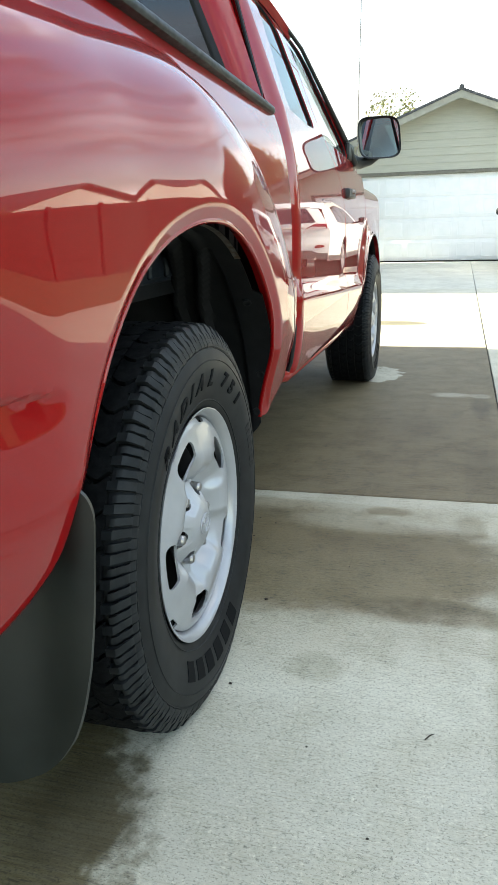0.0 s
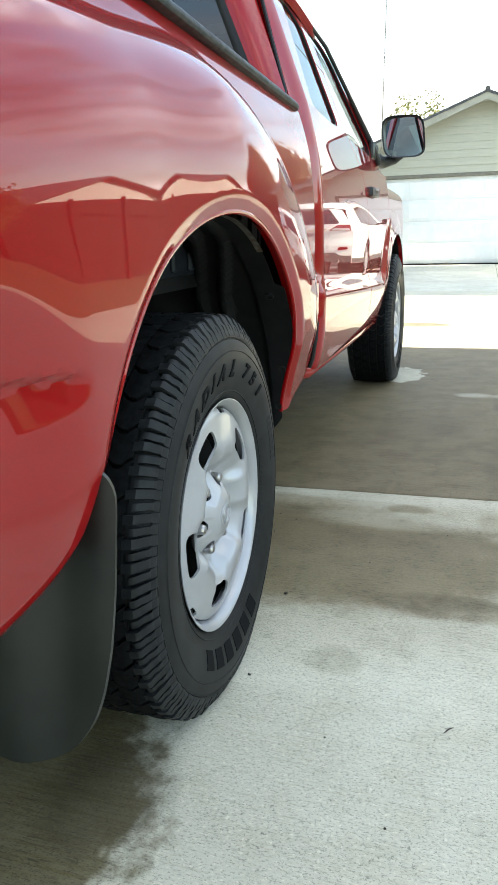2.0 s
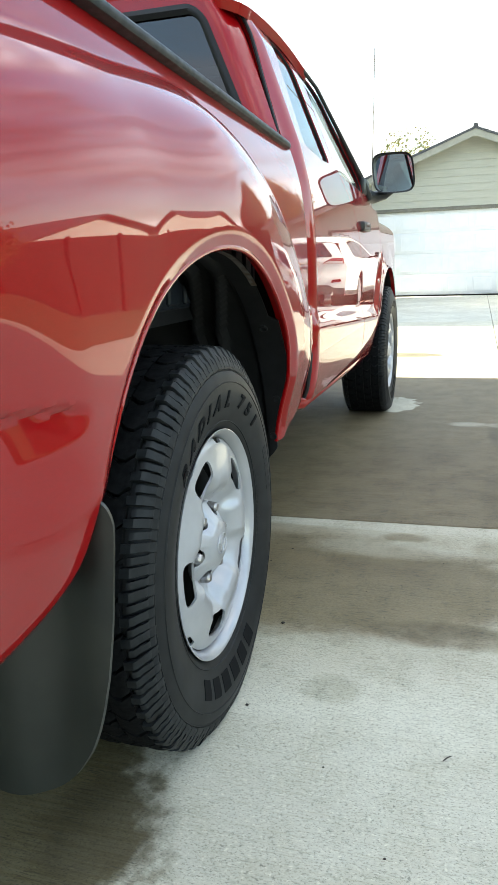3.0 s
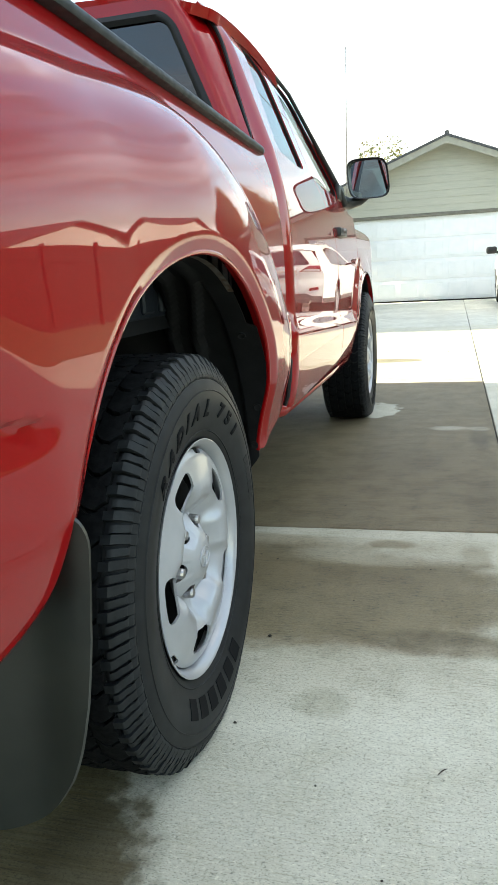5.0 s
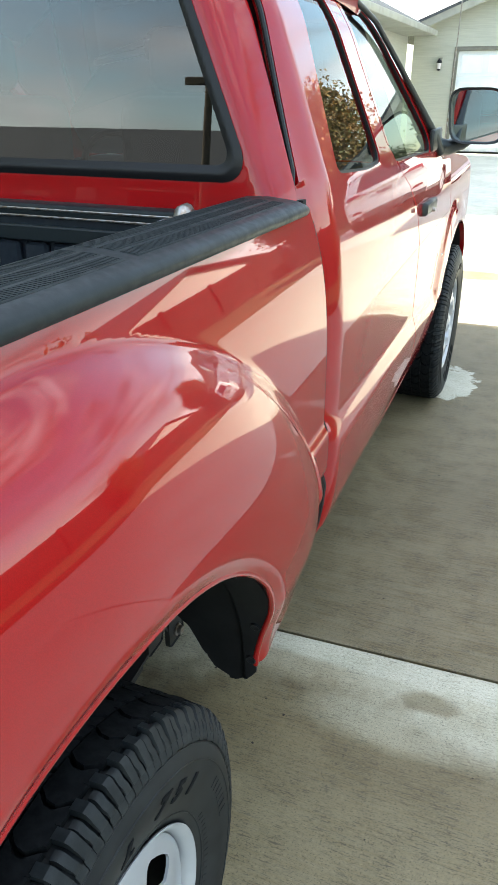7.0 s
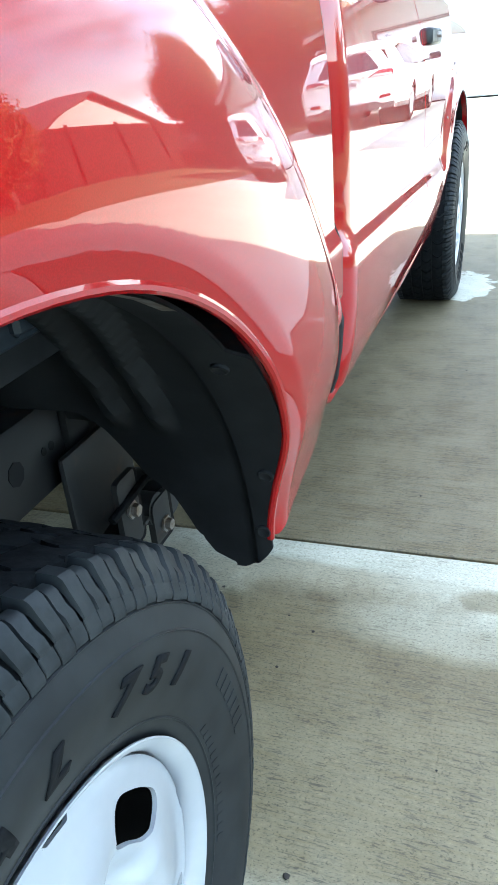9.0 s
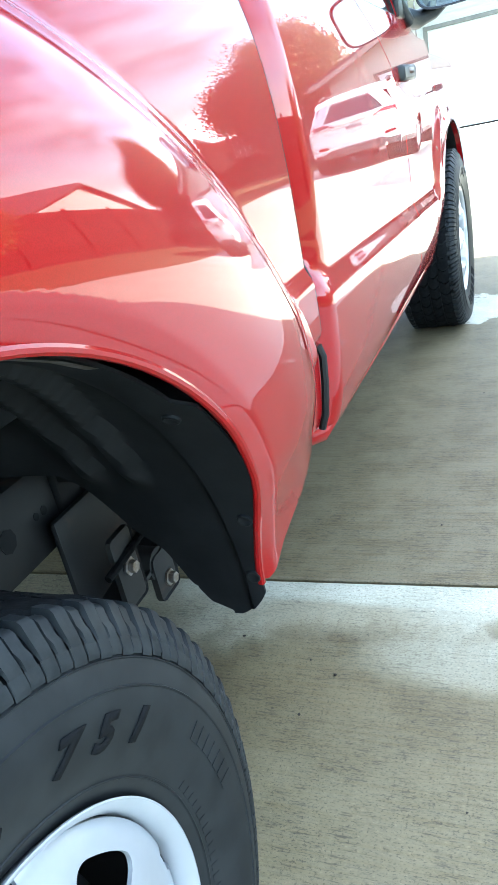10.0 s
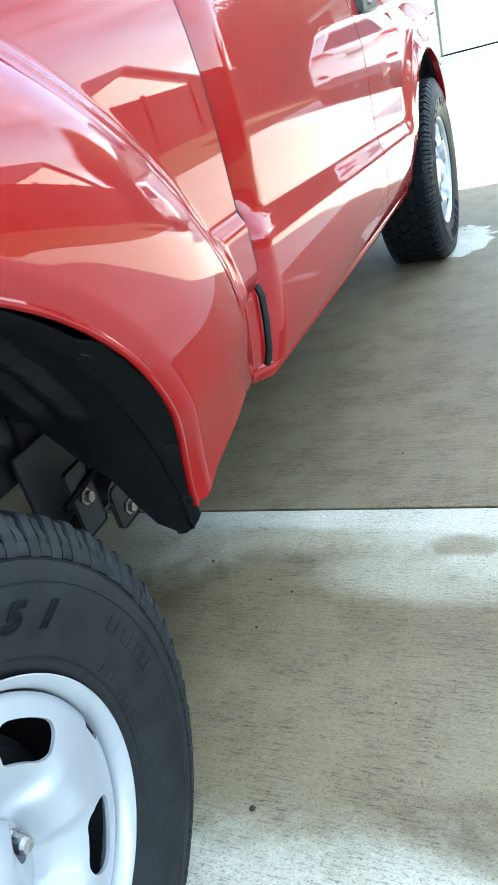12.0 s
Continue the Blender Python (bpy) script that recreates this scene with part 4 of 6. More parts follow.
def letter_mesh(char, size, shear=0.0):
    cu = bpy.data.curves.new("glyph", "FONT")
    cu.body, cu.size, cu.shear, cu.align_x = char, size, shear, "CENTER"
    cu.resolution_u, cu.offset = 3, 0.0021
    ob = bpy.data.objects.new("glyph", cu)
    scene.collection.objects.link(ob)
    bpy.context.view_layer.update()
    me = bpy.data.meshes.new_from_object(ob.evaluated_get(bpy.context.evaluated_depsgraph_get()))
    bpy.data.objects.remove(ob)
    bpy.data.curves.remove(cu)
    return me


def sidewall_letter(parent, char, degrees, r0, size, shear):
    me = letter_mesh(char, size, shear)
    bm = bmesh.new()
    bm.from_mesh(me)
    bmesh.ops.triangulate(bm, faces=list(bm.faces))
    bmesh.ops.subdivide_edges(bm, edges=[e for e in bm.edges if e.calc_length() > 0.012], cuts=2)
    ext = bmesh.ops.extrude_face_region(bm, geom=list(bm.faces))
    top = {v for v in ext["geom"] if isinstance(v, bmesh.types.BMVert)}
    for v in bm.verts:
        u, w = v.co.x, v.co.y
        r = r0 + w * 0.92
        a = radians(degrees) - 1.15 * u / (r0 + size * 0.35)
        x = sidewall_x(r) + (0.0016 if v in top else -0.001)
        v.co = (x, r * math.cos(a), r * math.sin(a))
    bmesh.ops.recalc_face_normals(bm, faces=list(bm.faces))
    return part("letter", bm, LETTERS, parent, "raised black rubber character " + char, None)


def arc_bar(bm, a0, a1, r0, r1, lift=0.0012):
    steps = max(2, int(abs(a1 - a0) / 2) + 1)
    rows = []
    for k in range(steps + 1):
        a = radians(a0 + (a1 - a0) * k / steps)
        rows.append([bm.verts.new((sidewall_x(r) + h, r * math.cos(a), r * math.sin(a))) for r, h in ((r0, -0.001), (r0, lift), (r0 + (r1 - r0) * 0.33, lift), (r0 + (r1 - r0) * 0.67, lift), (r1, lift), (r1, -0.001))])
    for a, b in zip(rows, rows[1:]):
        for k in range(5):
            bm.faces.new((a[k], a[k + 1], b[k + 1], b[k]))
    bm.faces.new(rows[0])
    bm.faces.new(rows[-1])
    return bm


NUT = 6.0                # angle of the first wheel nut
SPOKE = 78.0             # angle of the first spoke; the windows lie midway


def disc_x(r, a):
    """The pressed steel wheel disc: five broad spokes, and five windows in the outer land with a flute below each."""
    w = smooth(0.12, 0.80, 0.5 + 0.5 * np.cos(5 * (a - radians(SPOKE))))
    body = np.interp(r, [0.045, 0.084, 0.091, 0.101, 0.111, 0.121, 0.133, 0.146, 0.162, 0.182, 0.194, 0.201, 0.206], [-0.037, -0.0355, -0.028, -0.013, -0.002, 0.0035, 0.0050, 0.0035, -0.0005, -0.0062, -0.0096, -0.0125, -0.017])
    valley = np.interp(r, [0.045, 0.088, 0.102, 0.116, 0.128, 0.138, 0.150, 0.170, 0.186, 0.194, 0.201, 0.206], [-0.037, -0.0362, -0.031, -0.0205, -0.0100, -0.0035, -0.0005, -0.0040, -0.0078, -0.0100, -0.0125, -0.017])
    return body * w + valley * (1 - w)


def turn_gap(a, degrees):
    return (a - radians(degrees) + math.pi) % (2 * math.pi) - math.pi


def build_wheel(at, turn, lettered):
    wheel = new("wheel")
    wheel.parent = truck
    wheel.matrix_basis = pose(*at, turn, 0, 0)
    tagged(wheel, "silver steel wheel with an all-terrain tyre")
    full = TYRE + [(-0.224 - x, r) for x, r in TYRE[-2::-1]]
    tyre = part("tyre", lathe_bm(full, 128), SIDEWALL, wheel, "dark grey all-terrain tyre")
    tagged(part("shoulder_tread", tread_bm("lugs"), LUG_RUBBER, tyre, "worn dark grey shoulder lugs", 30), kind="stuff")
    tagged(part("tread_band", tread_bm("ribs"), RUBBER, tyre, "black chevron tread blocks", 30), kind="stuff")
    ring = bmesh.new()
    for r in (0.3395, 0.3170, 0.241):
        lathe_bm([(sidewall_x(r - 0.0016) - 0.0006, r - 0.0016), (sidewall_x(r) + 0.0016, r - 0.0004), (sidewall_x(r) + 0.0016, r + 0.0004), (sidewall_x(r + 0.0016) - 0.0006, r + 0.0016)], 128, ring)
    part("sidewall_ring", ring, SIDEWALL, tyre)
    if lettered:
        for ch, deg in zip("RADIAL", (137, 126.5, 116, 107, 97, 84.5)):
            sidewall_letter(tyre, ch, deg - 1, 0.270, 0.046, 0.22)
        for ch, deg in zip("751", (68, 58, 48)):
            sidewall_letter(tyre, ch, deg - 1, 0.272, 0.042, 0.22)
        for k in range(6):
            a = -126 + 11 * k
            part("brand_bar", arc_bar(bmesh.new(), a, a + 7.5, 0.258, 0.294), LETTERS, tyre, "raised brand marking bar")
        small = bmesh.new()
        for k in range(7):
            arc_bar(small, 26 - 3.2 * k, 24 - 3.2 * k, 0.285, 0.303, 0.0008)
        for k in range(14):
            arc_bar(small, 20 - 3.0 * k, 18.2 - 3.0 * k, 0.246, 0.254, 0.0006)
        tagged(part("small_marking", small, SIDEWALL, tyre, "small raised marking bars"), kind="stuff")
    rim = part("rim", lathe_bm([(-0.030, 0.2075), (-0.012, 0.2105), (-0.003, 0.2165), (0.0005, 0.2215), (0.0020, 0.2240), (0.0015, 0.2255), (-0.001, 0.2250), (-0.003, 0.2215), (-0.007, 0.2165), (-0.012, 0.2120), (-0.020, 0.2085), (-0.034, 0.2055)], 128), SILVER, wheel, "silver painted steel rim")
    # the barrel's inner shade is put into its colour, near-black instead of silver
    part("rim_barrel", lathe_bm([(-0.034, 0.2053), (-0.060, 0.2040), (-0.10, 0.185), (-0.20, 0.185)], 64), DARK, rim, "inner rim barrel, its shade put in as near-black")
    # disc with its windows and the notches at the spoke ends
    def hole(a, r):
        d = np.full_like(r, -1.0)
        for k in range(5):
            da = turn_gap(a, SPOKE + 36 + 72 * k)
            v = np.abs(r * da)
            e = smooth_max(np.abs(r - 0.1605) - 0.0215, v - (0.0410 + 0.30 * (r - 0.1605)), 0.020)
            d = np.maximum(d, -e)
            d = np.maximum(d, -box_sdf(r, 0.2 * turn_gap(a, SPOKE + 72 * k), 0.1975, 0.23, -0.0155, 0.0155, 0.005))
        return d

    sheet("disc", lambda a, r: points3(disc_x(r, a), r * np.cos(a), r * np.sin(a)), lambda a, r: hole(a, r), (0.0, 2 * math.pi), (0.046, 0.2062), 0.0042, SILVER, rim, 0.0045, label="pressed steel disc with five windows")
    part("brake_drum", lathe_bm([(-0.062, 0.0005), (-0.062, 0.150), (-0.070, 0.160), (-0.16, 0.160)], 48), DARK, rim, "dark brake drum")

    # cap with scallops that leave the wheel nuts free
    def cap_x(a, r):
        arm = smooth(0.25, 0.75, 0.5 - 0.5 * np.cos(6 * (a - radians(NUT))))
        out = np.interp(r, [0.0, 0.030, 0.034, 0.044, 0.052, 0.062, 0.072, 0.084], [0.0032, 0.0025, 0.001, -0.0035, -0.009, -0.0165, -0.024, -0.0335])
        return out - 0.004 * (1 - arm) * smooth(0.040, 0.060, r)

    def cap_cut(a, r):
        d = np.full_like(r, -1.0)
        for k in range(6):
            an = radians(NUT + 60 * k)
            d = np.maximum(d, 0.0175 - np.hypot(r * np.cos(a) - 0.0715 * math.cos(an), r * np.sin(a) - 0.0715 * math.sin(an)))
        return d

    capm = sheet("centre_cap", lambda a, r: points3(cap_x(a, r), r * np.cos(a), r * np.sin(a)), cap_cut, (0.0, 2 * math.pi), (0.0008, 0.083), 0.0030, SILVER, rim, 0.012, label="silver scalloped centre cap with an oval emblem")
    emblem = bmesh.new()
    for rx, ry, ox in ((0.026, 0.019, 0), (0.009, 0.017, 0), (0.018, 0.007, 0.006)):
        pts = [(0.0034, rx * math.cos(t), ry * math.sin(t) + ox) for t in [2 * math.pi * k / 28 for k in range(29)]]
        tube_bm(pts, 0.0016, 6, emblem, False)
    part("emblem", emblem, SILVER, capm, "plain oval emblem")
    for k in range(6):
        a = radians(NUT + 60 * k)
        nut = lathe_bm([(-0.040, 0.0140), (-0.035, 0.0135), (-0.033, 0.0108), (-0.018, 0.0100), (-0.0135, 0.0075), (-0.0125, 0.0002)], 12)
        for v in nut.verts:
            v.co += Vector((0, 0.0700 * math.cos(a), 0.0700 * math.sin(a)))
        part("lug_nut", nut, NUT_STEEL, rim, "chrome lug nut", 20)
    # near-black boxes behind the notches where the spokes meet the rim, for their shade
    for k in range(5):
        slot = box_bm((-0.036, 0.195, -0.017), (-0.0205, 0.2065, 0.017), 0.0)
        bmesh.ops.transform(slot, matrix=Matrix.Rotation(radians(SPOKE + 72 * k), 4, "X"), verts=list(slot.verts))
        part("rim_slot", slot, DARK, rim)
    # valve stem in the low window, and a rusty balance weight on the rim edge
    va = radians(SPOKE + 36 - 216)
    vc, vs = math.cos(va), math.sin(va)
    part("valve_stem", tube_bm([(-0.058, 0.192 * vc, 0.192 * vs), (-0.030, 0.180 * vc, 0.180 * vs), (-0.016, 0.176 * vc, 0.176 * vs)], [0.006, 0.0045, 0.0038], 10), RUBBER, rim, "black rubber valve stem")
    weight = bmesh.new()
    rows = []
    for k in range(7):
        a = radians(121 + 1.5 * k)
        rows.append([weight.verts.new((x, r * math.cos(a), r * math.sin(a))) for x, r in ((-0.005, 0.2165), (-0.001, 0.2195), (0.0022, 0.2250), (0.0030, 0.2262))])
    for p, q in zip(rows, rows[1:]):
        for c in range(3):
            weight.faces.new((p[c], p[c + 1], q[c + 1], q[c]))
    part("balance_weight", weight, RUSTY_WEIGHT, rim, "rusty clip-on balance weight")
    rim.location.x = 0.005
    for ob in [tyre] + list(tyre.children):
        settle(ob, turn)
    return wheel


build_wheel((WHEEL_X, REAR_Y, HUB_Z), 0, True)
build_wheel((WHEEL_X, FRONT_Y, HUB_Z), 22, True)
for y in (REAR_Y, FRONT_Y):
    w = copy_thing([o for o in truck.children if o.name.startswith("wheel")][0], pose(2 * XC - WHEEL_X, y, HUB_Z, 0, 0, 180))

# ---- wheel wells, flap and running gear ----

def well(cy, radius, front):
    """The arch liner: ribs that run down and inwards, a stepped flange along the lip and a lobe at its foot."""
    deg = [radians(d) for d in (-1.5, 0, 4, 10, 14, 23, 27, 30, 34, 200)]
    edge = [-0.105, -0.138, -0.165, -0.190, -0.226, -0.262, -0.285, -0.33, -0.44, -0.44]

    def surf(a, x):
        ridge = 0.0
        for shift in (0.0, -0.062):
            c = np.interp(a, [radians(d) for d in (20, 24, 42, 66, 100, 160)], [-0.168, -0.166, -0.150, -0.085, -0.075, -0.080]) + shift
            ridge = ridge + 0.020 * smooth(0.022, 0.004, np.abs(x - c)) * smooth(radians(22), radians(30), a) * smooth(radians(158), radians(125), a)
        rr = radius - ridge + 0.012 * smooth(-0.064, -0.078, x) - 0.03 * smooth(-0.26, -0.36, x)
        return points3(x, cy + rr * np.cos(a), ARCH_Z + rr * np.sin(a))

    def outline(a, x):
        inner = np.interp(a, deg, edge)
        z = ARCH_Z + radius * np.sin(a)
        outer = 0.002 - 0.044 * smooth(0.64, 0.42, z) + 0.006 * smooth(-0.25, 0.15, radius * np.cos(a)) * smooth(0.52, 0.70, z)
        outer = outer - 0.022 * smooth(radians(44.5), radians(46.5), a) if not front else outer - 0.024
        t = np.clip((radians(7) - a) / radians(9), 0, 1)
        w = 0.052 * (1 - t * t) ** 0.8
        outer = np.minimum(outer, np.where(a < radians(7), -0.082 + w - 0.010 * t, 1.0))
        f = np.clip((radians(3) - a) / radians(5), 0, 1)
        inner = np.maximum(inner, np.where(a < radians(3), -0.092 - 0.062 * np.sqrt(1 - f * f), -1.0))
        d = np.maximum(inner - x, x - outer)
        d = np.maximum(d, (radians(-2.0) - a) * 0.5)
        return np.maximum(d, (a - radians(163)) * 0.5)
    return sheet("wheel_liner", surf, outline, (radians(-8), radians(182)), (-0.45, 0.05), 0.0110 if front else 0.0065, LINER, truck, 0.004, outward=(0, 0, -1), label="black ribbed plastic wheel arch liner")


liner = well(ARCH_Y, 0.5435, False)
mirrored(liner)
liner2 = well(FRONT_Y, 0.482, True)
mirrored(liner2)
for deg, x in ((42.0, -0.034), (18.0, -0.034), (6.5, -0.052)):
    a = radians(deg)
    clip = lathe_bm([(-0.002, 0.011), (0.0012, 0.0105), (0.0020, 0.0085), (0.0006, 0.0055), (0.0006, 0.0002)], 16)
    m = Matrix.Translation((x, ARCH_Y + 0.5415 * math.cos(a), ARCH_Z + 0.5415 * math.sin(a))) @ Matrix.Rotation(a, 4, "X") @ Matrix.Rotation(radians(-90), 4, "Z")
    bmesh.ops.transform(clip, matrix=m, verts=list(clip.verts))
    part("liner_clip", clip, LINER, liner, "black push clip")

# bracket strip under the arch lip
bm = bmesh.new()
for k in range(13):
    a0, a1 = radians(60 + 5.2 * k), radians(60 + 5.2 * (k + 1))
    vs = [bm.verts.new((x, ARCH_Y + 0.541 * math.cos(a), ARCH_Z + 0.541 * math.sin(a))) for a in (a0, a1) for x in (-0.022, -0.008)]
    bm.faces.new((vs[0], vs[1], vs[3], vs[2]))
bmesh.ops.remove_doubles(bm, verts=list(bm.verts), dist=0.0005)
part("arch_flange", bm, STEEL, truck, "bare folded metal arch edge")

# wheel housing wall and underside
part("wheel_housing", box_bm((-0.50, -0.62, 0.58), (-0.445, 0.72, 0.98), 0.02, 2), DARK, truck)
bm = box_bm((2 * XC + 0.12, -0.98, 0.66), (-0.12, -0.58, 0.74), 0.0)
box_bm((2 * XC + 0.10, 0.66, 0.56), (-0.115, 2.70, 0.62), 0.0, bm=bm)
box_bm((2 * XC + 0.46, -0.62, 0.68), (-0.46, 0.70, 0.74), 0.0, bm=bm)
box_bm((2 * XC + 0.30, 2.66, 0.60), (-0.34, 4.0, 0.95), 0.0, bm=bm)
part("underbody", bm, RUSTY, truck, "dark underbody")
for x0 in (-0.475, 2 * XC + 0.40):
    bm = box_bm((x0, -1.05, 0.455), (x0 + 0.075, 3.9, 0.60), 0.012, 2)
    f = part("frame_rail", bm, RUSTY, truck, "black frame rail with surface rust")
    if x0 > XC:
        part("cross_bracket", box_bm((x0 + 0.073, 0.655, 0.425), (x0 + 0.090, 0.715, 0.60), 0.006, 2), DARK, f)
        # flat near-black discs on the uncut rail give the dark of its holes
        for y, rx, rz in ((0.535, 0.018, 0.020), (0.605, 0.006, 0.007), (0.625, 0.007, 0.008)):
            b2 = lathe_bm([(0, 1.0), (0.002, 1.0), (0.002, 0.001)], 8)
            bmesh.ops.transform(b2, matrix=Matrix.Translation((x0 + 0.0745, y, 0.53)) @ Matrix.Diagonal((1, rx, rz, 1)), verts=list(b2.verts))
            part("frame_hole", b2, DARK, f)
part("rear_axle", tube_bm([(2 * XC + 0.20, REAR_Y, HUB_Z), (XC - 0.16, REAR_Y, HUB_Z), (XC - 0.10, REAR_Y, HUB_Z), (XC, REAR_Y, HUB_Z), (XC + 0.10, REAR_Y, HUB_Z), (XC + 0.16, REAR_Y, HUB_Z), (-0.20, REAR_Y, HUB_Z)], [0.042, 0.042, 0.11, 0.14, 0.11, 0.042, 0.042], 20), RUSTY, truck, "dark rear axle")
for x in (-0.330, 2 * XC + 0.330):
    bm = bmesh.new()
    for k, (half, drop) in enumerate(((0.74, 0.0), (0.60, 0.009), (0.44, 0.018))):
        rows = []
        for t in np.linspace(-1, 1, 17):
            y = t * half
            z = 0.300 + 0.055 * (y / 0.74) ** 2 - drop
            rows.append([bm.verts.new((x + dx, y, z + dz)) for dx, dz in ((-0.03, 0), (0.03, 0), (0.03, 0.008), (-0.03, 0.008))])
        for a, b in zip(rows, rows[1:]):
            for c in range(4):
                bm.faces.new((a[c], a[(c + 1) % 4], b[(c + 1) % 4], b[c]))
        bm.faces.new(rows[0])
        bm.faces.new(rows[-1][::-1])
    part("leaf_spring", bm, RUSTY, truck, "dark leaf spring pack")
    bm = box_bm((x - 0.05, 0.600, 0.290), (x - 0.036, 0.80, 0.52), 0.008, 2)
    box_bm((x + 0.022, 0.625, 0.335), (x + 0.032, 0.690, 0.47), 0.010, 2, bm=bm)
    box_bm((x + 0.022, 0.715, 0.285), (x + 0.034, 0.785, 0.375), 0.012, 2, bm=bm)
    tube_bm([(x - 0.05, 0.805, 0.345), (x + 0.025, 0.805, 0.345)], 0.042, 18, bm)
    tube_bm([(x - 0.05, 0.738, 0.355), (x + 0.03, 0.738, 0.355)], 0.030, 16, bm)
    br = part("spring_bracket", bm, RUSTY, truck, "dark spring hanger bracket")
    for y, z in ((0.750, 0.318), (0.652, 0.410)):
        nut = lathe_bm([(0.0, 0.016), (0.004, 0.016), (0.004, 0.011), (0.014, 0.0105), (0.015, 0.0002)], 6)
        bmesh.ops.transform(nut, matrix=Matrix.Translation((x + 0.035, y, z)), verts=list(nut.verts))
        part("bracket_bolt", nut, STEEL, br, "bare metal bolt head", 20)
part("brake_line", tube_bm([(-0.30, 0.60, 0.42), (-0.29, 0.70, 0.44), (-0.30, 0.80, 0.40), (-0.32, 0.86, 0.43)], 0.007, 8), RUBBER, truck)
for sx in (0, 1):
    part("inner_well", box_bm((2 * XC + 0.35 if sx else -0.42, 2.74, 0.40), (2 * XC + 0.42 if sx else -0.35, 3.76, 0.98), 0.02), LINER, truck)
part("front_axle", tube_bm([(2 * XC + 0.2, FRONT_Y, HUB_Z), (-0.2, FRONT_Y, HUB_Z)], 0.05, 12), RUSTY, truck)


def flap_sdf(u, v):
    d = box_sdf(u, v, -0.36, 0.036, 0.163, 0.615, 0.050)
    right = u - np.interp(v, [0.12, 0.25, 0.36, 0.45, 0.58, 0.66], [-0.070, -0.022, 0.001, 0.013, 0.028, 0.031])
    corner = (u - v + 0.258) * 0.707
    return smooth_max(smooth_max(d, right, 0.03), corner, 0.05)


flap = sheet("mud_flap", lambda u, v: points3(u, -0.462 - 0.020 * smooth(0.45, 0.12, v) - 0.006 * np.cos(u * 40), v), flap_sdf, (-0.38, 0.05), (0.10, 0.70), 0.010, FLAP_PLASTIC, truck, 0.007, outward=(0, -1, 0), label="black rubbery mud flap")
mirrored(flap)

# seats and cabin behind the glass
bm = box_bm((2 * XC + 0.16, 1.06, 0.62), (-0.16, 2.76, 0.66), 0.0)
box_bm((2 * XC + 0.18, 2.45, 0.66), (-0.18, 2.76, 1.16), 0.05, 2, bm=bm)
part("cabin_floor", bm, CABIN, truck, "dark cabin floor and dashboard")
for cx in (XC - 0.36, XC + 0.36):
    bm = box_bm((cx - 0.25, 1.70, 0.66), (cx + 0.25, 2.22, 0.98), 0.06, 3)
    box_bm((cx - 0.25, 1.50, 0.90), (cx + 0.25, 1.66, 1.42), 0.06, 3, bm=bm)
    s = part("seat", bm, SEAT, truck, "grey cloth front seat")
    part("headrest", box_bm((cx - 0.13, 1.48, 1.43), (cx + 0.13, 1.58, 1.58), 0.04, 3), SEAT, s)
m = part("inside_mirror", box_bm((XC - 0.11, 2.10, 1.52), (XC + 0.11, 2.14, 1.59), 0.015, 2), PLASTIC, truck)
bm = tube_bm([(XC - 0.36 + 0.18 * math.cos(t), 2.32 - 0.05 * math.sin(t), 1.10 + 0.18 * math.sin(t)) for t in [2 * math.pi * k / 32 for k in range(33)]], 0.014, 8, None, False)
part("steering_wheel", bm, PLASTIC, truck, "black steering wheel")


# ---- ground, driveway ----
def flat(name, corners, z, mat, label, category, kind="structure"):
    ob = mesh_object(name, [(x, y, z) for x, y in corners], [tuple(range(len(corners)))], mat, None, label, None)
    return tagged(ob, label, category, "", kind)


flat("ground", [(-900, -900), (900, -900), (900, 900), (-900, 900)], -0.05, GRASS_GROUND, "dry green lawn ground round the driveway", "ground")
driveway = thing("driveway", (0, 0, 0), "broom-finished concrete driveway slabs with tooled joints", "driveway", kind="structure")
flat("driveway_bed", [(-3.9, -9.0), (3.8, -9.0), (4.1, 18.9), (-3.7, 18.9)], -0.016, SOIL, "dark dirt in the driveway joints", "joint dirt")


def joint_x(y):
    return 0.668 + 0.0135 * y


def slab(x0, x1, y0, y1, mat, gap=0.0045):
    """One slab with rounded tooled edges; its long edges follow the joints, which run slightly askew."""
    tilt = 0.028
    def corner(x, y, inset, z):
        xx = x + 0.0135 * y
        yy = y + tilt * (x - 0.67)
        return (xx, yy, z)
    rows = []
    for inset, z in ((gap, -0.014), (gap, -0.004), (gap + 0.0035, -0.0008), (gap + 0.007, 0.0)):
        rows.append([corner(x0 + inset, y0 + inset, 0, z), corner(x1 - inset, y0 + inset, 0, z), corner(x1 - inset, y1 - inset, 0, z), corner(x0 + inset, y1 - inset, 0, z)])
    verts = [p for r in rows for p in r]
    faces = []
    for k in range(3):
        for c in range(4):
            faces.append((4 * k + c, 4 * k + (c + 1) % 4, 4 * k + 4 + (c + 1) % 4, 4 * k + 4 + c))
    faces.append((12, 13, 14, 15))
    return mesh_object("slab", verts, faces, mat, driveway, "", 30)


XS = [-4.0, -2.6, 0.668, 3.95]
YS = [-8.9, -5.0, -1.95, 1.205, 4.55, 7.05, 10.0, 14.2, 18.42]
for i in range(3):
    for j in range(8):
        mat = CONCRETE
        if j == 2 and i == 1:
            mat = CONCRETE_NEAR
        if j == 3 and i == 1:
            mat = CONCRETE_DAMP
        if j == 4 and i == 1:
            mat = CONCRETE_SUN
        if j >= 6:
            mat = CONCRETE_BOUNCE
        slab(XS[i], XS[i + 1], YS[j], YS[j + 1], mat)

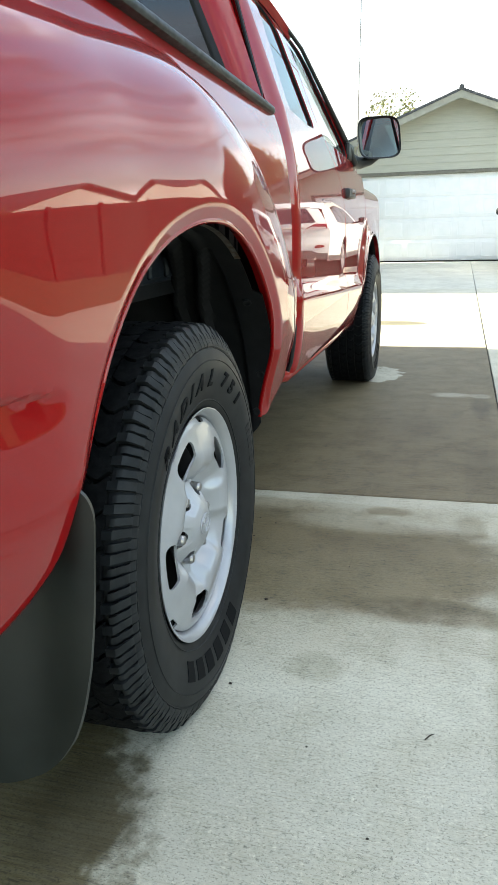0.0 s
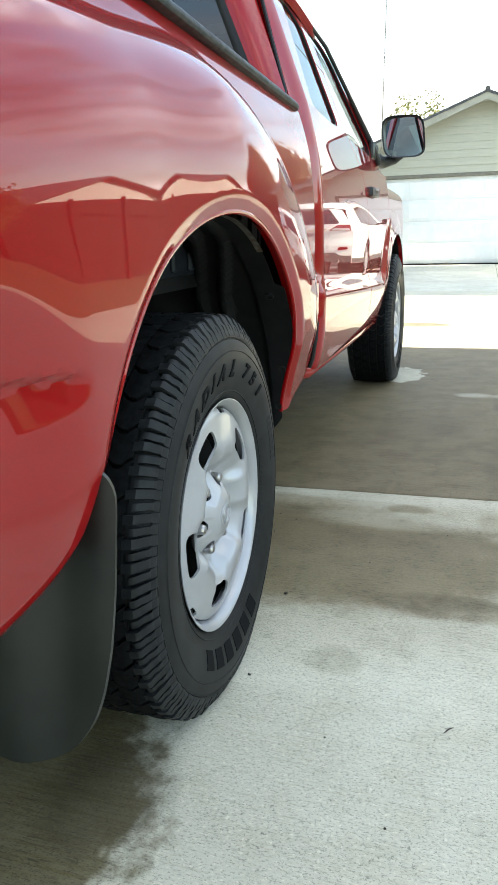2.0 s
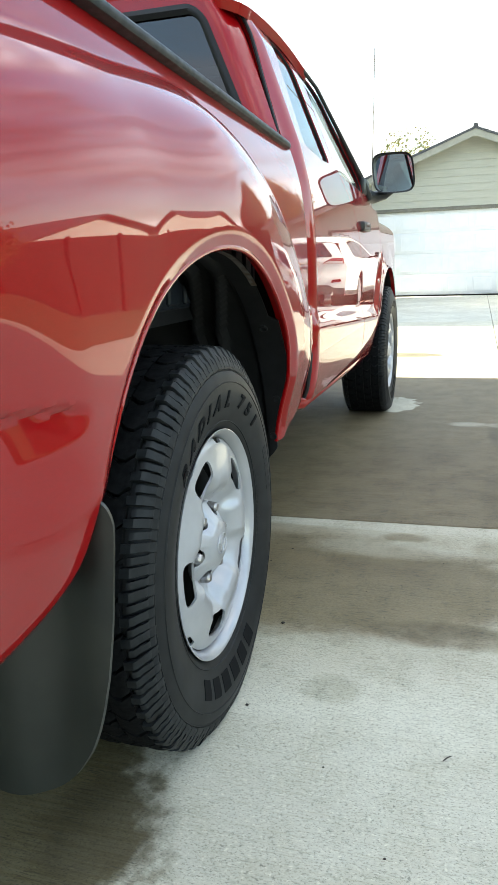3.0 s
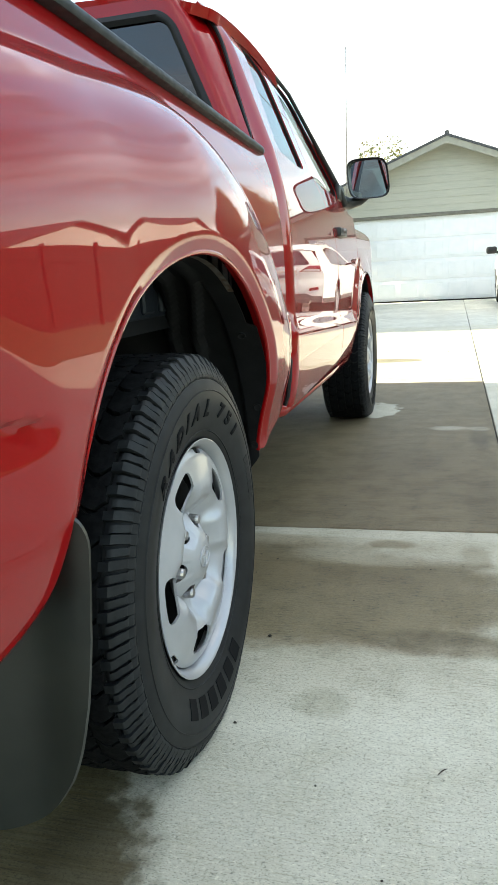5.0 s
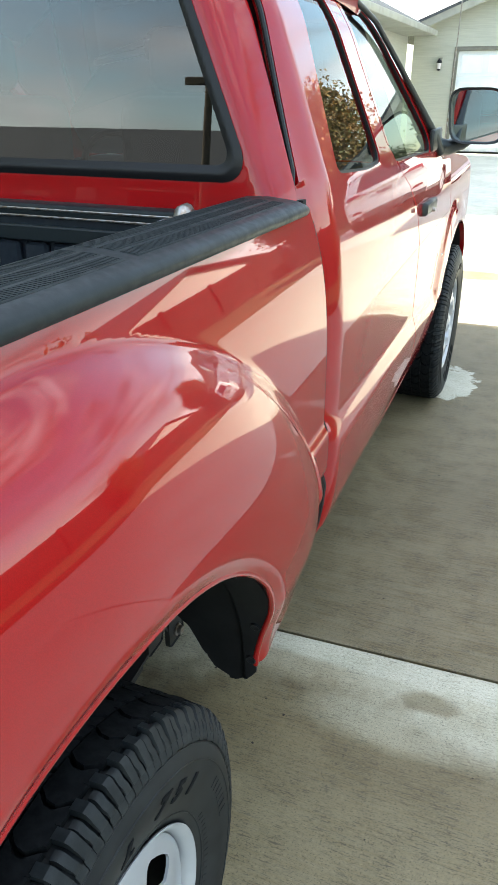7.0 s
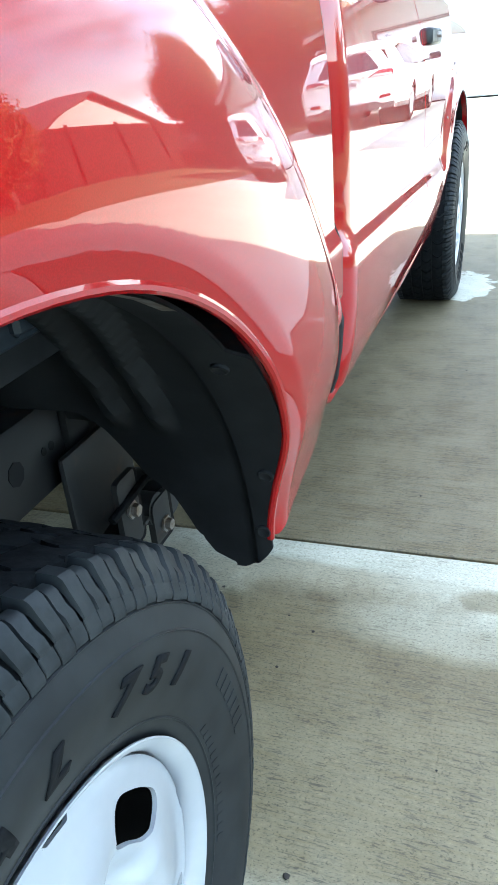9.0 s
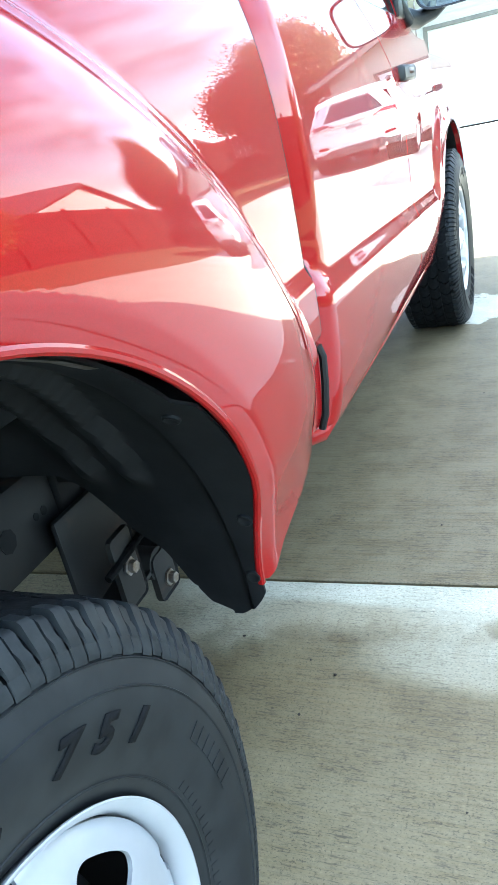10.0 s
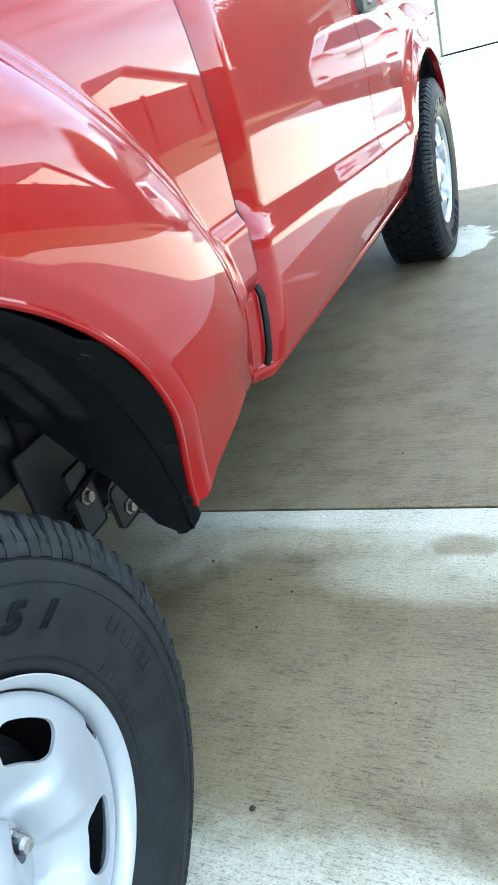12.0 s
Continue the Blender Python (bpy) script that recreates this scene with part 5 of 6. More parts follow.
# grit, leaf bits and a twig on the concrete
def bit(name, x, y, size, mat, label, seed):
    rnd = random.Random(seed)
    bm = bmesh.new()
    bmesh.ops.create_icosphere(bm, subdivisions=2, radius=1)
    for v in bm.verts:
        v.co = Vector((v.co.x * size * rnd.uniform(0.8, 1.3), v.co.y * size * rnd.uniform(0.8, 1.3), v.co.z * size * 0.45)) * 0.55
    ob = part(name, bm, mat, None)
    ob.location = (x, y, size * 0.35)
    ob.rotation_euler = (0, 0, rnd.uniform(0, 6))
    return tagged(ob, label, "debris", "debris on the driveway")


DEBRIS = material("dark_debris", (0.03, 0.024, 0.018), 0.9)
for k, (x, y, s) in enumerate([(0.018, 0.389, 0.0085), (-0.300, 0.967, 0.006), (-0.114, 0.768, 0.005), (-0.071, 0.878, 0.0055), (-0.132, 0.913, 0.004), (0.071, 1.432, 0.005), (0.629, 0.345, 0.005), (0.40, 0.86, 0.004), (0.20, 0.62, 0.0035), (0.33, 1.55, 0.004), (0.52, 2.1, 0.004), (0.12, 2.3, 0.005), (0.35, -0.30, 0.004), (0.22, -0.12, 0.004), (0.50, 0.55, 0.0035), (0.95, 0.9, 0.004), (0.85, 0.3, 0.004), (0.03, 0.03, 0.006), (0.48, 6.6, 0.012), (1.35, 6.4, 0.014)]):
    bit("grit", x, y, s, DEBRIS, "small dark bit of grit on the concrete", k)
tw = part("twig", tube_bm([(0.428, -0.052, 0.003), (0.436, -0.041, 0.004), (0.444, -0.033, 0.003)], [0.0008, 0.0012, 0.0005], 6), DEBRIS, None)
tagged(tw, "tiny dark twig lying on the concrete", "twig")


# ---- garage at the driveway's end ----
GY, GX, PEAK = 18.5, 0.47, 4.02
DOOR_X0, DOOR_X1, DOOR_TOP = -1.97, 2.91, 2.13
WALL_X0, WALL_X1 = -3.0, 4.1
SLOPE = 0.385
garage = thing("garage", (0, 0, 0), "detached-looking garage with beige lap siding and a gable roof", "garage", kind="structure")


def prism_y(bm, pts, y0, y1):
    a = [bm.verts.new((x, y0, z)) for x, z in pts]
    b = [bm.verts.new((x, y1, z)) for x, z in pts]
    bm.faces.new(a)
    bm.faces.new(b[::-1])
    n = len(pts)
    for k in range(n):
        bm.faces.new((a[k], b[k], b[(k + 1) % n], a[(k + 1) % n]))
    return bm


def gable_z(x):
    return PEAK - 0.16 - SLOPE * abs(x - GX)


bm = bmesh.new()
prism_y(bm, [(WALL_X0, 0), (DOOR_X0, 0), (DOOR_X0, gable_z(DOOR_X0)), (WALL_X0, gable_z(WALL_X0))], GY, GY + 0.15)
prism_y(bm, [(DOOR_X1, 0), (WALL_X1, 0), (WALL_X1, gable_z(WALL_X1)), (DOOR_X1, gable_z(DOOR_X1))], GY, GY + 0.15)
prism_y(bm, [(DOOR_X0, DOOR_TOP), (DOOR_X1, DOOR_TOP), (DOOR_X1, gable_z(DOOR_X1)), (GX, gable_z(GX)), (DOOR_X0, gable_z(DOOR_X0))], GY, GY + 0.15)
box_bm((WALL_X0, GY + 0.15, 0), (WALL_X0 + 0.15, GY + 7, gable_z(WALL_X0)), 0, bm=bm)
box_bm((WALL_X1 - 0.15, GY + 0.15, 0), (WALL_X1, GY + 7, gable_z(WALL_X1)), 0, bm=bm)
box_bm((WALL_X0 + 0.15, GY + 6.85, 0), (WALL_X1 - 0.15, GY + 7, gable_z(WALL_X1)), 0, bm=bm)
bmesh.ops.recalc_face_normals(bm, faces=list(bm.faces))
gw = part("wall", bm, SIDING, garage, sharp=None)


def siding_board(z, x0, x1, y, parent, height=0.18):
    bm = bmesh.new()
    prof = [(y - 0.003, z + height), (y - 0.020, z), (y + 0.0, z), (y + 0.0, z + height)]
    a = [bm.verts.new((x0, p, q)) for p, q in prof]
    b = [bm.verts.new((x1, p, q)) for p, q in prof]
    for k in range(4):
        bm.faces.new((a[k], a[(k + 1) % 4], b[(k + 1) % 4], b[k]))
    bm.faces.new(a)
    bm.faces.new(b)
    bmesh.ops.recalc_face_normals(bm, faces=list(bm.faces))
    return part("siding_board", bm, SIDING, parent, sharp=None)


z = 0.05
while z < PEAK - 0.25:
    reach = (PEAK - 0.18 - z - 0.18) / SLOPE
    if z + 0.18 > DOOR_TOP + 0.09:
        x0, x1 = max(WALL_X0, GX - reach), min(WALL_X1, GX + reach)
        if x1 - x0 > 0.1:
            siding_board(max(z, DOOR_TOP + 0.09), x0, x1, GY, gw, 0.18 - max(0, DOOR_TOP + 0.09 - z))
    else:
        siding_board(z, WALL_X0, DOOR_X0 - 0.09, GY, gw)
        siding_board(z, DOOR_X1 + 0.09, WALL_X1, GY, gw)
    z += 0.18

# trim round the door opening
for lo, hi in (((DOOR_X0 - 0.09, GY - 0.035, 0), (DOOR_X0, GY, DOOR_TOP)), ((DOOR_X1, GY - 0.035, 0), (DOOR_X1 + 0.09, GY, DOOR_TOP)), ((DOOR_X0 - 0.09, GY - 0.038, DOOR_TOP), (DOOR_X1 + 0.09, GY, DOOR_TOP + 0.085))):
    part("door_trim", box_bm(lo, hi, 0.006), DARK_TRIM, garage, "dark painted door trim")

# sectional door with raised panels
gdoor = part("garage_door", box_bm((DOOR_X0, GY + 0.06, 0.025), (DOOR_X1, GY + 0.10, DOOR_TOP), 0.0), DOOR_WHITE, garage, "white sectional garage door")
part("door_gasket", box_bm((DOOR_X0, GY + 0.045, 0.0), (DOOR_X1, GY + 0.10, 0.026), 0.004), SEAL, garage, "black rubber door gasket")
rows, cols = 4, 8
ph, pw = (DOOR_TOP - 0.03) / rows, (DOOR_X1 - DOOR_X0) / cols
shared = {}
for r in range(rows):
    z0 = 0.03 + r * ph
    sec = part("door_section", box_bm((DOOR_X0 + 0.004, GY + 0.045, z0 + 0.004), (DOOR_X1 - 0.004, GY + 0.0605, z0 + ph - 0.004), 0.006, 2), DOOR_WHITE, gdoor)
    for c in range(cols):
        if "panel" not in shared:
            bm = bmesh.new()
            levels = [(0.000, 0.0), (0.010, -0.004), (0.030, -0.001), (0.040, -0.004)]
            loops = []
            w, h = pw - 0.13, ph - 0.15
            for inset, d in levels:
                loops.append([bm.verts.new((sx * (w / 2 - inset), d, sz * (h / 2 - inset))) for sx, sz in ((-1, -1), (1, -1), (1, 1), (-1, 1))])
            for a, b in zip(loops, loops[1:]):
                for k in range(4):
                    bm.faces.new((a[k], a[(k + 1) % 4], b[(k + 1) % 4], b[k]))
            bm.faces.new(loops[-1])
            me = bpy.data.meshes.new("door_panel")
            bm.to_mesh(me)
            bm.free()
            me.materials.append(DOOR_WHITE)
            shared["panel"] = me
        p = new("door_panel", shared["panel"])
        p.parent = sec
        p.location = (DOOR_X0 + pw * (c + 0.5), GY + 0.0455, z0 + ph / 2)

# roof with overhang, rake boards and gutters
for sgn in (-1, 1):
    reach = 4.05
    bm = bmesh.new()
    x1, z1 = GX + sgn * reach, PEAK - SLOPE * reach
    pts = [(GX, PEAK), (x1, z1), (x1, z1 - 0.06), (GX, PEAK - 0.06)]
    prism_y(bm, pts, GY - 0.42, GY + 7.3)
    bmesh.ops.recalc_face_normals(bm, faces=list(bm.faces))
    part("roof", bm, SHINGLE, garage, "dark grey shingle roof", None)
    bm = bmesh.new()
    pts = [(GX, PEAK - 0.061), (x1, z1 - 0.061), (x1, z1 - 0.22), (GX, PEAK - 0.22)]
    prism_y(bm, pts, GY - 0.40, GY - 0.375)
    bmesh.ops.recalc_face_normals(bm, faces=list(bm.faces))
    part("rake_board", bm, TRIM, garage, "beige rake board", None)
    bm = bmesh.new()
    pts = [(GX, PEAK - 0.075), (x1, z1 - 0.075), (x1, z1 - 0.09), (GX, PEAK - 0.09)]
    prism_y(bm, pts, GY - 0.375, GY + 0.0)
    bmesh.ops.recalc_face_normals(bm, faces=list(bm.faces))
    part("soffit", bm, TRIM, garage, "", None)
part("ridge_cap", tube_bm([(GX, GY - 0.43, PEAK + 0.005), (GX, GY + 7.3, PEAK + 0.005)], 0.06, 8), SHINGLE, garage)

# wall lantern beside the door
lantern = thing("wall_lantern", (-2.36, GY - 0.02, 1.86), "black wall lantern with a clear glass on beige siding", "lamp")
part("back_plate", box_bm((-0.055, -0.02, -0.08), (0.055, 0.02, 0.14), 0.008), TRIM, lantern)
part("lantern_cap", tube_bm([(0, -0.11, 0.11), (0, -0.11, 0.09), (0, -0.11, 0.045), (0, -0.11, 0.03)], [0.012, 0.04, 0.062, 0.062], 14), SEAL, lantern, "black metal cap")
part("lantern_glass", tube_bm([(0, -0.11, 0.03), (0, -0.11, -0.09)], [0.052, 0.034], 12), CLEAR_LENS, lantern, "pale glass")
part("lantern_base", tube_bm([(0, -0.11, -0.088), (0, -0.11, -0.11), (0, -0.11, -0.125)], [0.038, 0.036, 0.012], 12), SEAL, lantern)
part("lantern_arm", tube_bm([(0, 0, 0.06), (0, -0.06, 0.13), (0, -0.11, 0.11)], 0.010, 8), SEAL, lantern)


# ---- house wings left of the driveway ----
def house_wing(name, x_wall, x_eave, x_back, y0, y1, eave, ridge_x, ridge, label):
    """A wing with its eave along the driveway; gutter, fascia and shingle roof."""
    h = thing(name, (0, 0, 0), label, "house", kind="structure")
    slope = (ridge - eave) / (x_eave - ridge_x)
    top = eave - 0.10
    bm = box_bm((x_back, y0, 0), (x_wall, y1, top), 0)
    bm2 = prism_y(bmesh.new(), [(x_back, top), (x_wall, top), (ridge_x, ridge - 0.12)], y0, y1)
    me = bpy.data.meshes.new("tmp")
    bm2.to_mesh(me)
    bm2.free()
    bm.from_mesh(me)
    bmesh.ops.recalc_face_normals(bm, faces=list(bm.faces))
    part("wall", bm, SIDING, h, sharp=None)
    for xe in (x_eave, 2 * ridge_x - x_eave):
        bm = prism_y(bmesh.new(), [(ridge_x, ridge), (xe, eave), (xe, eave - 0.06), (ridge_x, ridge - 0.06)], y0 - 0.35, y1 + (0.0 if y1 > 15 else 0.35))
        bmesh.ops.recalc_face_normals(bm, faces=list(bm.faces))
        part("roof", bm, SHINGLE, h, "dark grey shingle roof", None)
    y_end = y1 - 0.30 if y1 > 15 else y1 + 0.35
    part("gutter", box_bm((x_eave - 0.02, y0 - 0.35, eave - 0.13), (x_eave + 0.09, y_end, eave - 0.015), 0.02, 2), TRIM, h, "beige metal gutter")
    part("soffit", box_bm((x_wall, y0 - 0.33, eave - 0.12), (x_eave - 0.02, y_end, eave - 0.10), 0), TRIM, h)
    return h


house_wing("house_wing", -3.05, -2.45, -9.6, 9.85, 18.0, 2.52, -6.3, 4.35, "beige house wing with a shingle roof and gutter along the driveway")
# the second one is out of view, added to cast the shade round the truck
house_wing("house_front", -3.9, -3.3, -11.0, -2.4, 4.62, 5.1, -7.2, 6.9, "tall unseen house added to shade the near driveway")


# ---- parked white car ----
def build_suv():
    car = thing("parked_car", (2.50, 13.62, 0.0), "white sport utility car parked facing the garage, sunlit", "car")
    H = 0.93
    L0, L1 = -0.80, 3.90          # tail and nose, along y from the rear axle

    def half_width(y):
        return H * (1 - 0.16 * smooth(-0.35, -0.80, y) ** 2 * 1.0 - 0.22 * smooth(3.2, 3.9, y) ** 2)

    def side_surf(y, z):
        w = half_width(y)
        body = w - 0.035 * smooth(0.75, 0.30, z) - 0.05 * smooth(0.80, 1.05, z)
        body = body + 0.015 * smooth(0.10, 0.0, np.abs(z - 0.90))
        for cy in (0.0, 2.74):
            r = np.hypot(y - cy, z - 0.36)
            body = body + 0.018 * smooth(0.47, 0.40, r)
        up = np.maximum(z - 1.05, 0)
        return points3(-(body - up * 0.42), y - 0.10 * up * smooth(0.2, -0.8, y) * -3.0 * 0.6, z)

    def roof_line(y):
        return np.interp(y, [-0.80, -0.66, -0.35, 0.3, 1.2, 1.75, 2.75, 3.5, 3.9], [1.02, 1.45, 1.60, 1.665, 1.66, 1.58, 1.06, 0.98, 0.80])

    def outline(y, z):
        d = np.maximum(z - roof_line(y), 0.31 - z)
        d = np.maximum(d, np.maximum(L0 - y, y - L1))
        for cy in (0.0, 2.74):
            d = smooth_max(d, 0.395 - np.hypot(y - cy, z - 0.36), 0.02)
        return d

    def both(name, surf, sdf, u, v, step, mat, parent, fl, label=""):
        a = sheet(name, surf, sdf, u, v, step, mat, parent, fl, outward=(-1, 0, 0), label=label)
        b = sheet(name, lambda p, q: surf(p, q) * np.array([-1, 1, 1]), sdf, u, v, step, mat, parent, fl, outward=(1, 0, 0), label=label)
        return a, b

    body = both("body_side", side_surf, outline, (-0.82, 3.92), (0.24, 1.68), 0.03, WHITE_PAINT, car, 0.02)[0]
    # lower grey cladding
    clad = lambda y, z: side_surf(y, z) + np.array([-0.012, 0, 0])
    both("lower_cladding", clad, lambda y, z: np.maximum(np.maximum(outline(y, z), z - 0.40), 0.315 - z), (-0.82, 3.92), (0.28, 0.44), 0.03, PLASTIC_GREY, car, 0.01, "grey lower cladding")
    # windows
    rear_q = [(-0.45, 1.10), (0.28, 1.06), (0.28, 1.52), (-0.10, 1.50)]
    rear_d = [(0.34, 1.06), (1.02, 1.05), (1.02, 1.57), (0.34, 1.555)]
    front_d = [(1.08, 1.05), (2.30, 1.06), (1.72, 1.50), (1.08, 1.57)]
    for o in (rear_q, rear_d, front_d):
        both("side_window", lambda y, z: side_surf(y, z) + np.array([-0.006, 0, 0]), lambda y, z, o=o: poly_sdf(y, z, o, 0.03), (-0.6, 2.5), (1.0, 1.62), 0.02, CAR_GLASS, car, 0.006, "dark tinted side window")
    # roof and hood between the sides
    verts, faces = [], []
    ys = [-0.66, -0.5, -0.35, 0.0, 0.3, 0.8, 1.2, 1.75, 2.2, 2.75, 3.1, 3.5, 3.78, 3.9]
    us = np.linspace(-1, 1, 13)
    for y in ys:
        z = float(roof_line(y)) - 0.004
        edge = -float(side_surf(np.array(y), np.array(z))[0])
        for u in us:
            verts.append((u * (edge + 0.004), y + 0.05 * (1 - u * u) * (1 if y > 1.3 else -1) * (0.5 if y > -0.3 else 1.0), z + 0.055 * (1 - u ** 4)))
    n = len(us)
    for r in range(len(ys) - 1):
        for k in range(n - 1):
            faces.append((r * n + k, r * n + k + 1, (r + 1) * n + k + 1, (r + 1) * n + k))
    mesh_object("roof", verts, faces, WHITE_PAINT, car)
    # windscreen
    verts, faces = [], []
    for y in np.linspace(1.78, 2.72, 6):
        z = float(roof_line(y)) + 0.010
        edge = -float(side_surf(np.array(y), np.array(z - 0.02))[0]) - 0.06
        for u in us:
            verts.append((u * edge, y + 0.025 * (1 - u * u), z + 0.055 * (1 - u ** 4)))
    for r in range(5):
        for k in range(n - 1):
            faces.append((r * n + k, r * n + k + 1, (r + 1) * n + k + 1, (r + 1) * n + k))
    mesh_object("windscreen", verts, faces, CAR_GLASS, car)

    # the tail: a curved panel closing the body
    def tail_surf(u, z):
        w = half_width(np.array(-0.78)) - 0.035 * smooth(0.75, 0.30, z) - 0.05 * smooth(0.80, 1.05, z) - np.maximum(z - 1.05, 0) * 0.42
        y = -0.80 - 0.10 * (1 - u ** 2) - 0.03 * smooth(0.80, 0.60, z) + 0.02 * smooth(0.35, 0.26, z)
        y = y + np.interp(z, [0.2, 1.02, 1.20, 1.45, 1.60, 1.68], [0.0, 0.0, 0.05, 0.14, 0.30, 0.42])
        return points3(u * w, y, z)

    tail = sheet("tailgate", tail_surf, lambda u, z: np.maximum(np.abs(u) - 1.0, np.maximum(0.36 - z, z - 1.62)), (-1.0, 1.0), (0.34, 1.64), 0.03, WHITE_PAINT, car, 0.0, outward=(0, -1, 0))
    off = lambda d: (lambda u, z: tail_surf(u, z) + np.array([0, -d, 0]))
    sheet("rear_window", off(0.008), lambda u, z: poly_sdf(u, z, [(-0.74, 1.10), (0.74, 1.10), (0.62, 1.47), (-0.62, 1.47)], 0.05), (-0.85, 0.85), (1.05, 1.5), 0.02, CAR_GLASS, tail, 0.008, outward=(0, -1, 0), label="dark rear window")
    sheet("rear_spoiler", off(0.06), lambda u, z: box_sdf(u, z, -0.80, 0.80, 1.51, 1.60, 0.03), (-0.9, 0.9), (1.48, 1.62), 0.02, WHITE_PAINT, tail, 0.06, outward=(0, -1, 0))
    for s in (-1, 1):
        sheet("tail_light", off(0.012), lambda u, z: poly_sdf(s * u, z, [(0.42, 0.955), (0.97, 0.93), (0.99, 1.06), (0.70, 1.075)], 0.02), (-1.0, 1.0), (0.90, 1.10), 0.012, RED_LENS, tail, 0.012, outward=(0, -1, 0), label="red tail light")
        sheet("tail_light_lens", off(0.016), lambda u, z: poly_sdf(s * u, z, [(0.46, 0.958), (0.95, 0.935), (0.95, 0.985), (0.60, 1.005)], 0.008), (-1.0, 1.0), (0.90, 1.10), 0.012, CLEAR_LENS, tail, 0.006, outward=(0, -1, 0), label="clear lamp lens")
        sheet("reflector", off(0.012), lambda u, z: poly_sdf(s * u, z, [(0.64, 0.53), (0.90, 0.55), (0.86, 0.60), (0.66, 0.59)], 0.01), (-1.0, 1.0), (0.5, 0.64), 0.012, RED_LENS, tail, 0.01, outward=(0, -1, 0), label="red reflector")
        tube = tube_bm([(s * 0.50, -0.90, 0.345), (s * 0.50, -0.70, 0.345)], 0.032, 12)
        part("exhaust_pipe", tube, CHROME, car, "chrome exhaust pipe")
    sheet("bumper_valance", off(0.015), lambda u, z: np.maximum(np.abs(u) - 0.99, np.maximum(z - (0.44 + 0.05 * smooth(0.75, 0.55, np.abs(u))), 0.33 - z)), (-1.0, 1.0), (0.30, 0.52), 0.02, PLASTIC_GREY, tail, 0.05, outward=(0, -1, 0), label="grey bumper valance")
    plate = part("number_plate", box_bm((-0.16, -0.945, 0.80), (0.16, -0.93, 0.95), 0.004), PLATE, car, "pale number plate")
    bars = bmesh.new()
    for k in range(6):
        box_bm((-0.13 + 0.045 * k, -0.949, 0.84), (-0.10 + 0.045 * k, -0.944, 0.91), 0, bm=bars)
    part("plate_bars", bars, PLATE_INK, plate, "dark plain bars")
    part("hatch_handle", box_bm((-0.28, -0.935, 0.965), (0.28, -0.90, 1.00), 0.008), CHROME, tail, "chrome hatch strip")
    part("rear_wiper", tube_bm([(0.0, -0.86, 1.12), (-0.35, -0.84, 1.15)], 0.012, 6), SEAL, tail)
    sheet("nose", lambda u, z: points3(u * half_width(np.array(3.9)) * 0.97, 3.90 + 0.12 * (1 - u * u), z), lambda u, z: np.maximum(np.abs(u) - 1, np.maximum(0.26 - z, z - 0.84)), (-1, 1), (0.24, 0.86), 0.04, WHITE_PAINT, car, 0.0, outward=(0, 1, 0))
    for s in (-1, 1):
        m = box_bm((s * 1.08 - 0.11, 2.00, 1.08), (s * 1.08 + 0.11, 2.12, 1.23), 0.045, 3)
        mm = part("door_mirror", m, PLASTIC, car, "black door mirror")
        part("mirror_arm", tube_bm([(s * 0.86, 2.10, 1.09), (s * 1.0, 2.07, 1.11)], 0.025, 8), PLASTIC, mm)
        part("roof_rail", tube_bm([(s * 0.60, -0.25, 1.66), (s * 0.61, -0.05, 1.735), (s * 0.61, 1.0, 1.735), (s * 0.60, 1.3, 1.68)], 0.018, 8), CHROME, car, "silver roof rail")
    part("underbody", box_bm((-0.66, -0.66, 0.34), (0.66, 3.7, 0.42), 0.0), DARK, car)
    part("cabin_floor", box_bm((-0.80, -0.6, 0.60), (0.80, 2.6, 1.02), 0.04), CABIN, car)
    # wheels
    for s in (-1, 1):
        for y in (0.0, 2.74):
            w = new("wheel")
            w.parent = car
            w.matrix_basis = pose(s * 0.915, y, 0.36, 0, 0, 0 if s > 0 else 180)
            t = part("tyre", lathe_bm([(-0.03, 0.235), (-0.005, 0.245), (0.004, 0.29), (-0.012, 0.34), (-0.04, 0.358), (-0.20, 0.358), (-0.23, 0.34), (-0.24, 0.25)], 48), RUBBER, w, "black tyre")
            bm = lathe_bm([(-0.03, 0.24), (-0.008, 0.238), (-0.012, 0.225), (-0.05, 0.215), (-0.12, 0.20)], 48)
            for k in range(5):
                a = radians(90 + 72 * k)
                for da in (-0.16, 0.16):
                    ca, sa = math.cos(a + da), math.sin(a + da)
                    tube_bm([(-0.030, 0.05 * math.cos(a), 0.05 * math.sin(a)), (-0.022, 0.14 * ca, 0.14 * sa), (-0.030, 0.225 * ca, 0.225 * sa)], [0.022, 0.018, 0.020], 8, bm)
            lathe_bm([(-0.03, 0.06), (-0.015, 0.05), (-0.012, 0.0005)], 24, bm)
            part("rim", bm, SILVER, w, "silver alloy rim")
            part("brake_disc", lathe_bm([(-0.09, 0.18), (-0.085, 0.0005)], 32), DARK, w)
    for s in (-1, 1):
        for y in (0.0, 2.74):
            part("wheel_housing", lathe_at_y((s * 0.62, y, 0.36), 0.41, 0.22), DARK, car)
    return car


def lathe_at_y(centre, radius, half):
    b = lathe_bm([(-half, radius), (half, radius)], 40)
    for v in b.verts:
        v.co += Vector(centre)
    return b


PLASTIC_GREY = speckled("grey_plastic", (0.06, 0.065, 0.066), (0.085, 0.09, 0.092), 40, 0.5, 0.1)
CAR_GLASS = material("dark_car_glass", (0.015, 0.018, 0.02), 0.04, 0.0, 1.0)
PLATE = material("plate_paint", (0.65, 0.68, 0.68), 0.4)
PLATE_INK = material("plate_ink", (0.03, 0.05, 0.08), 0.5)
build_suv()


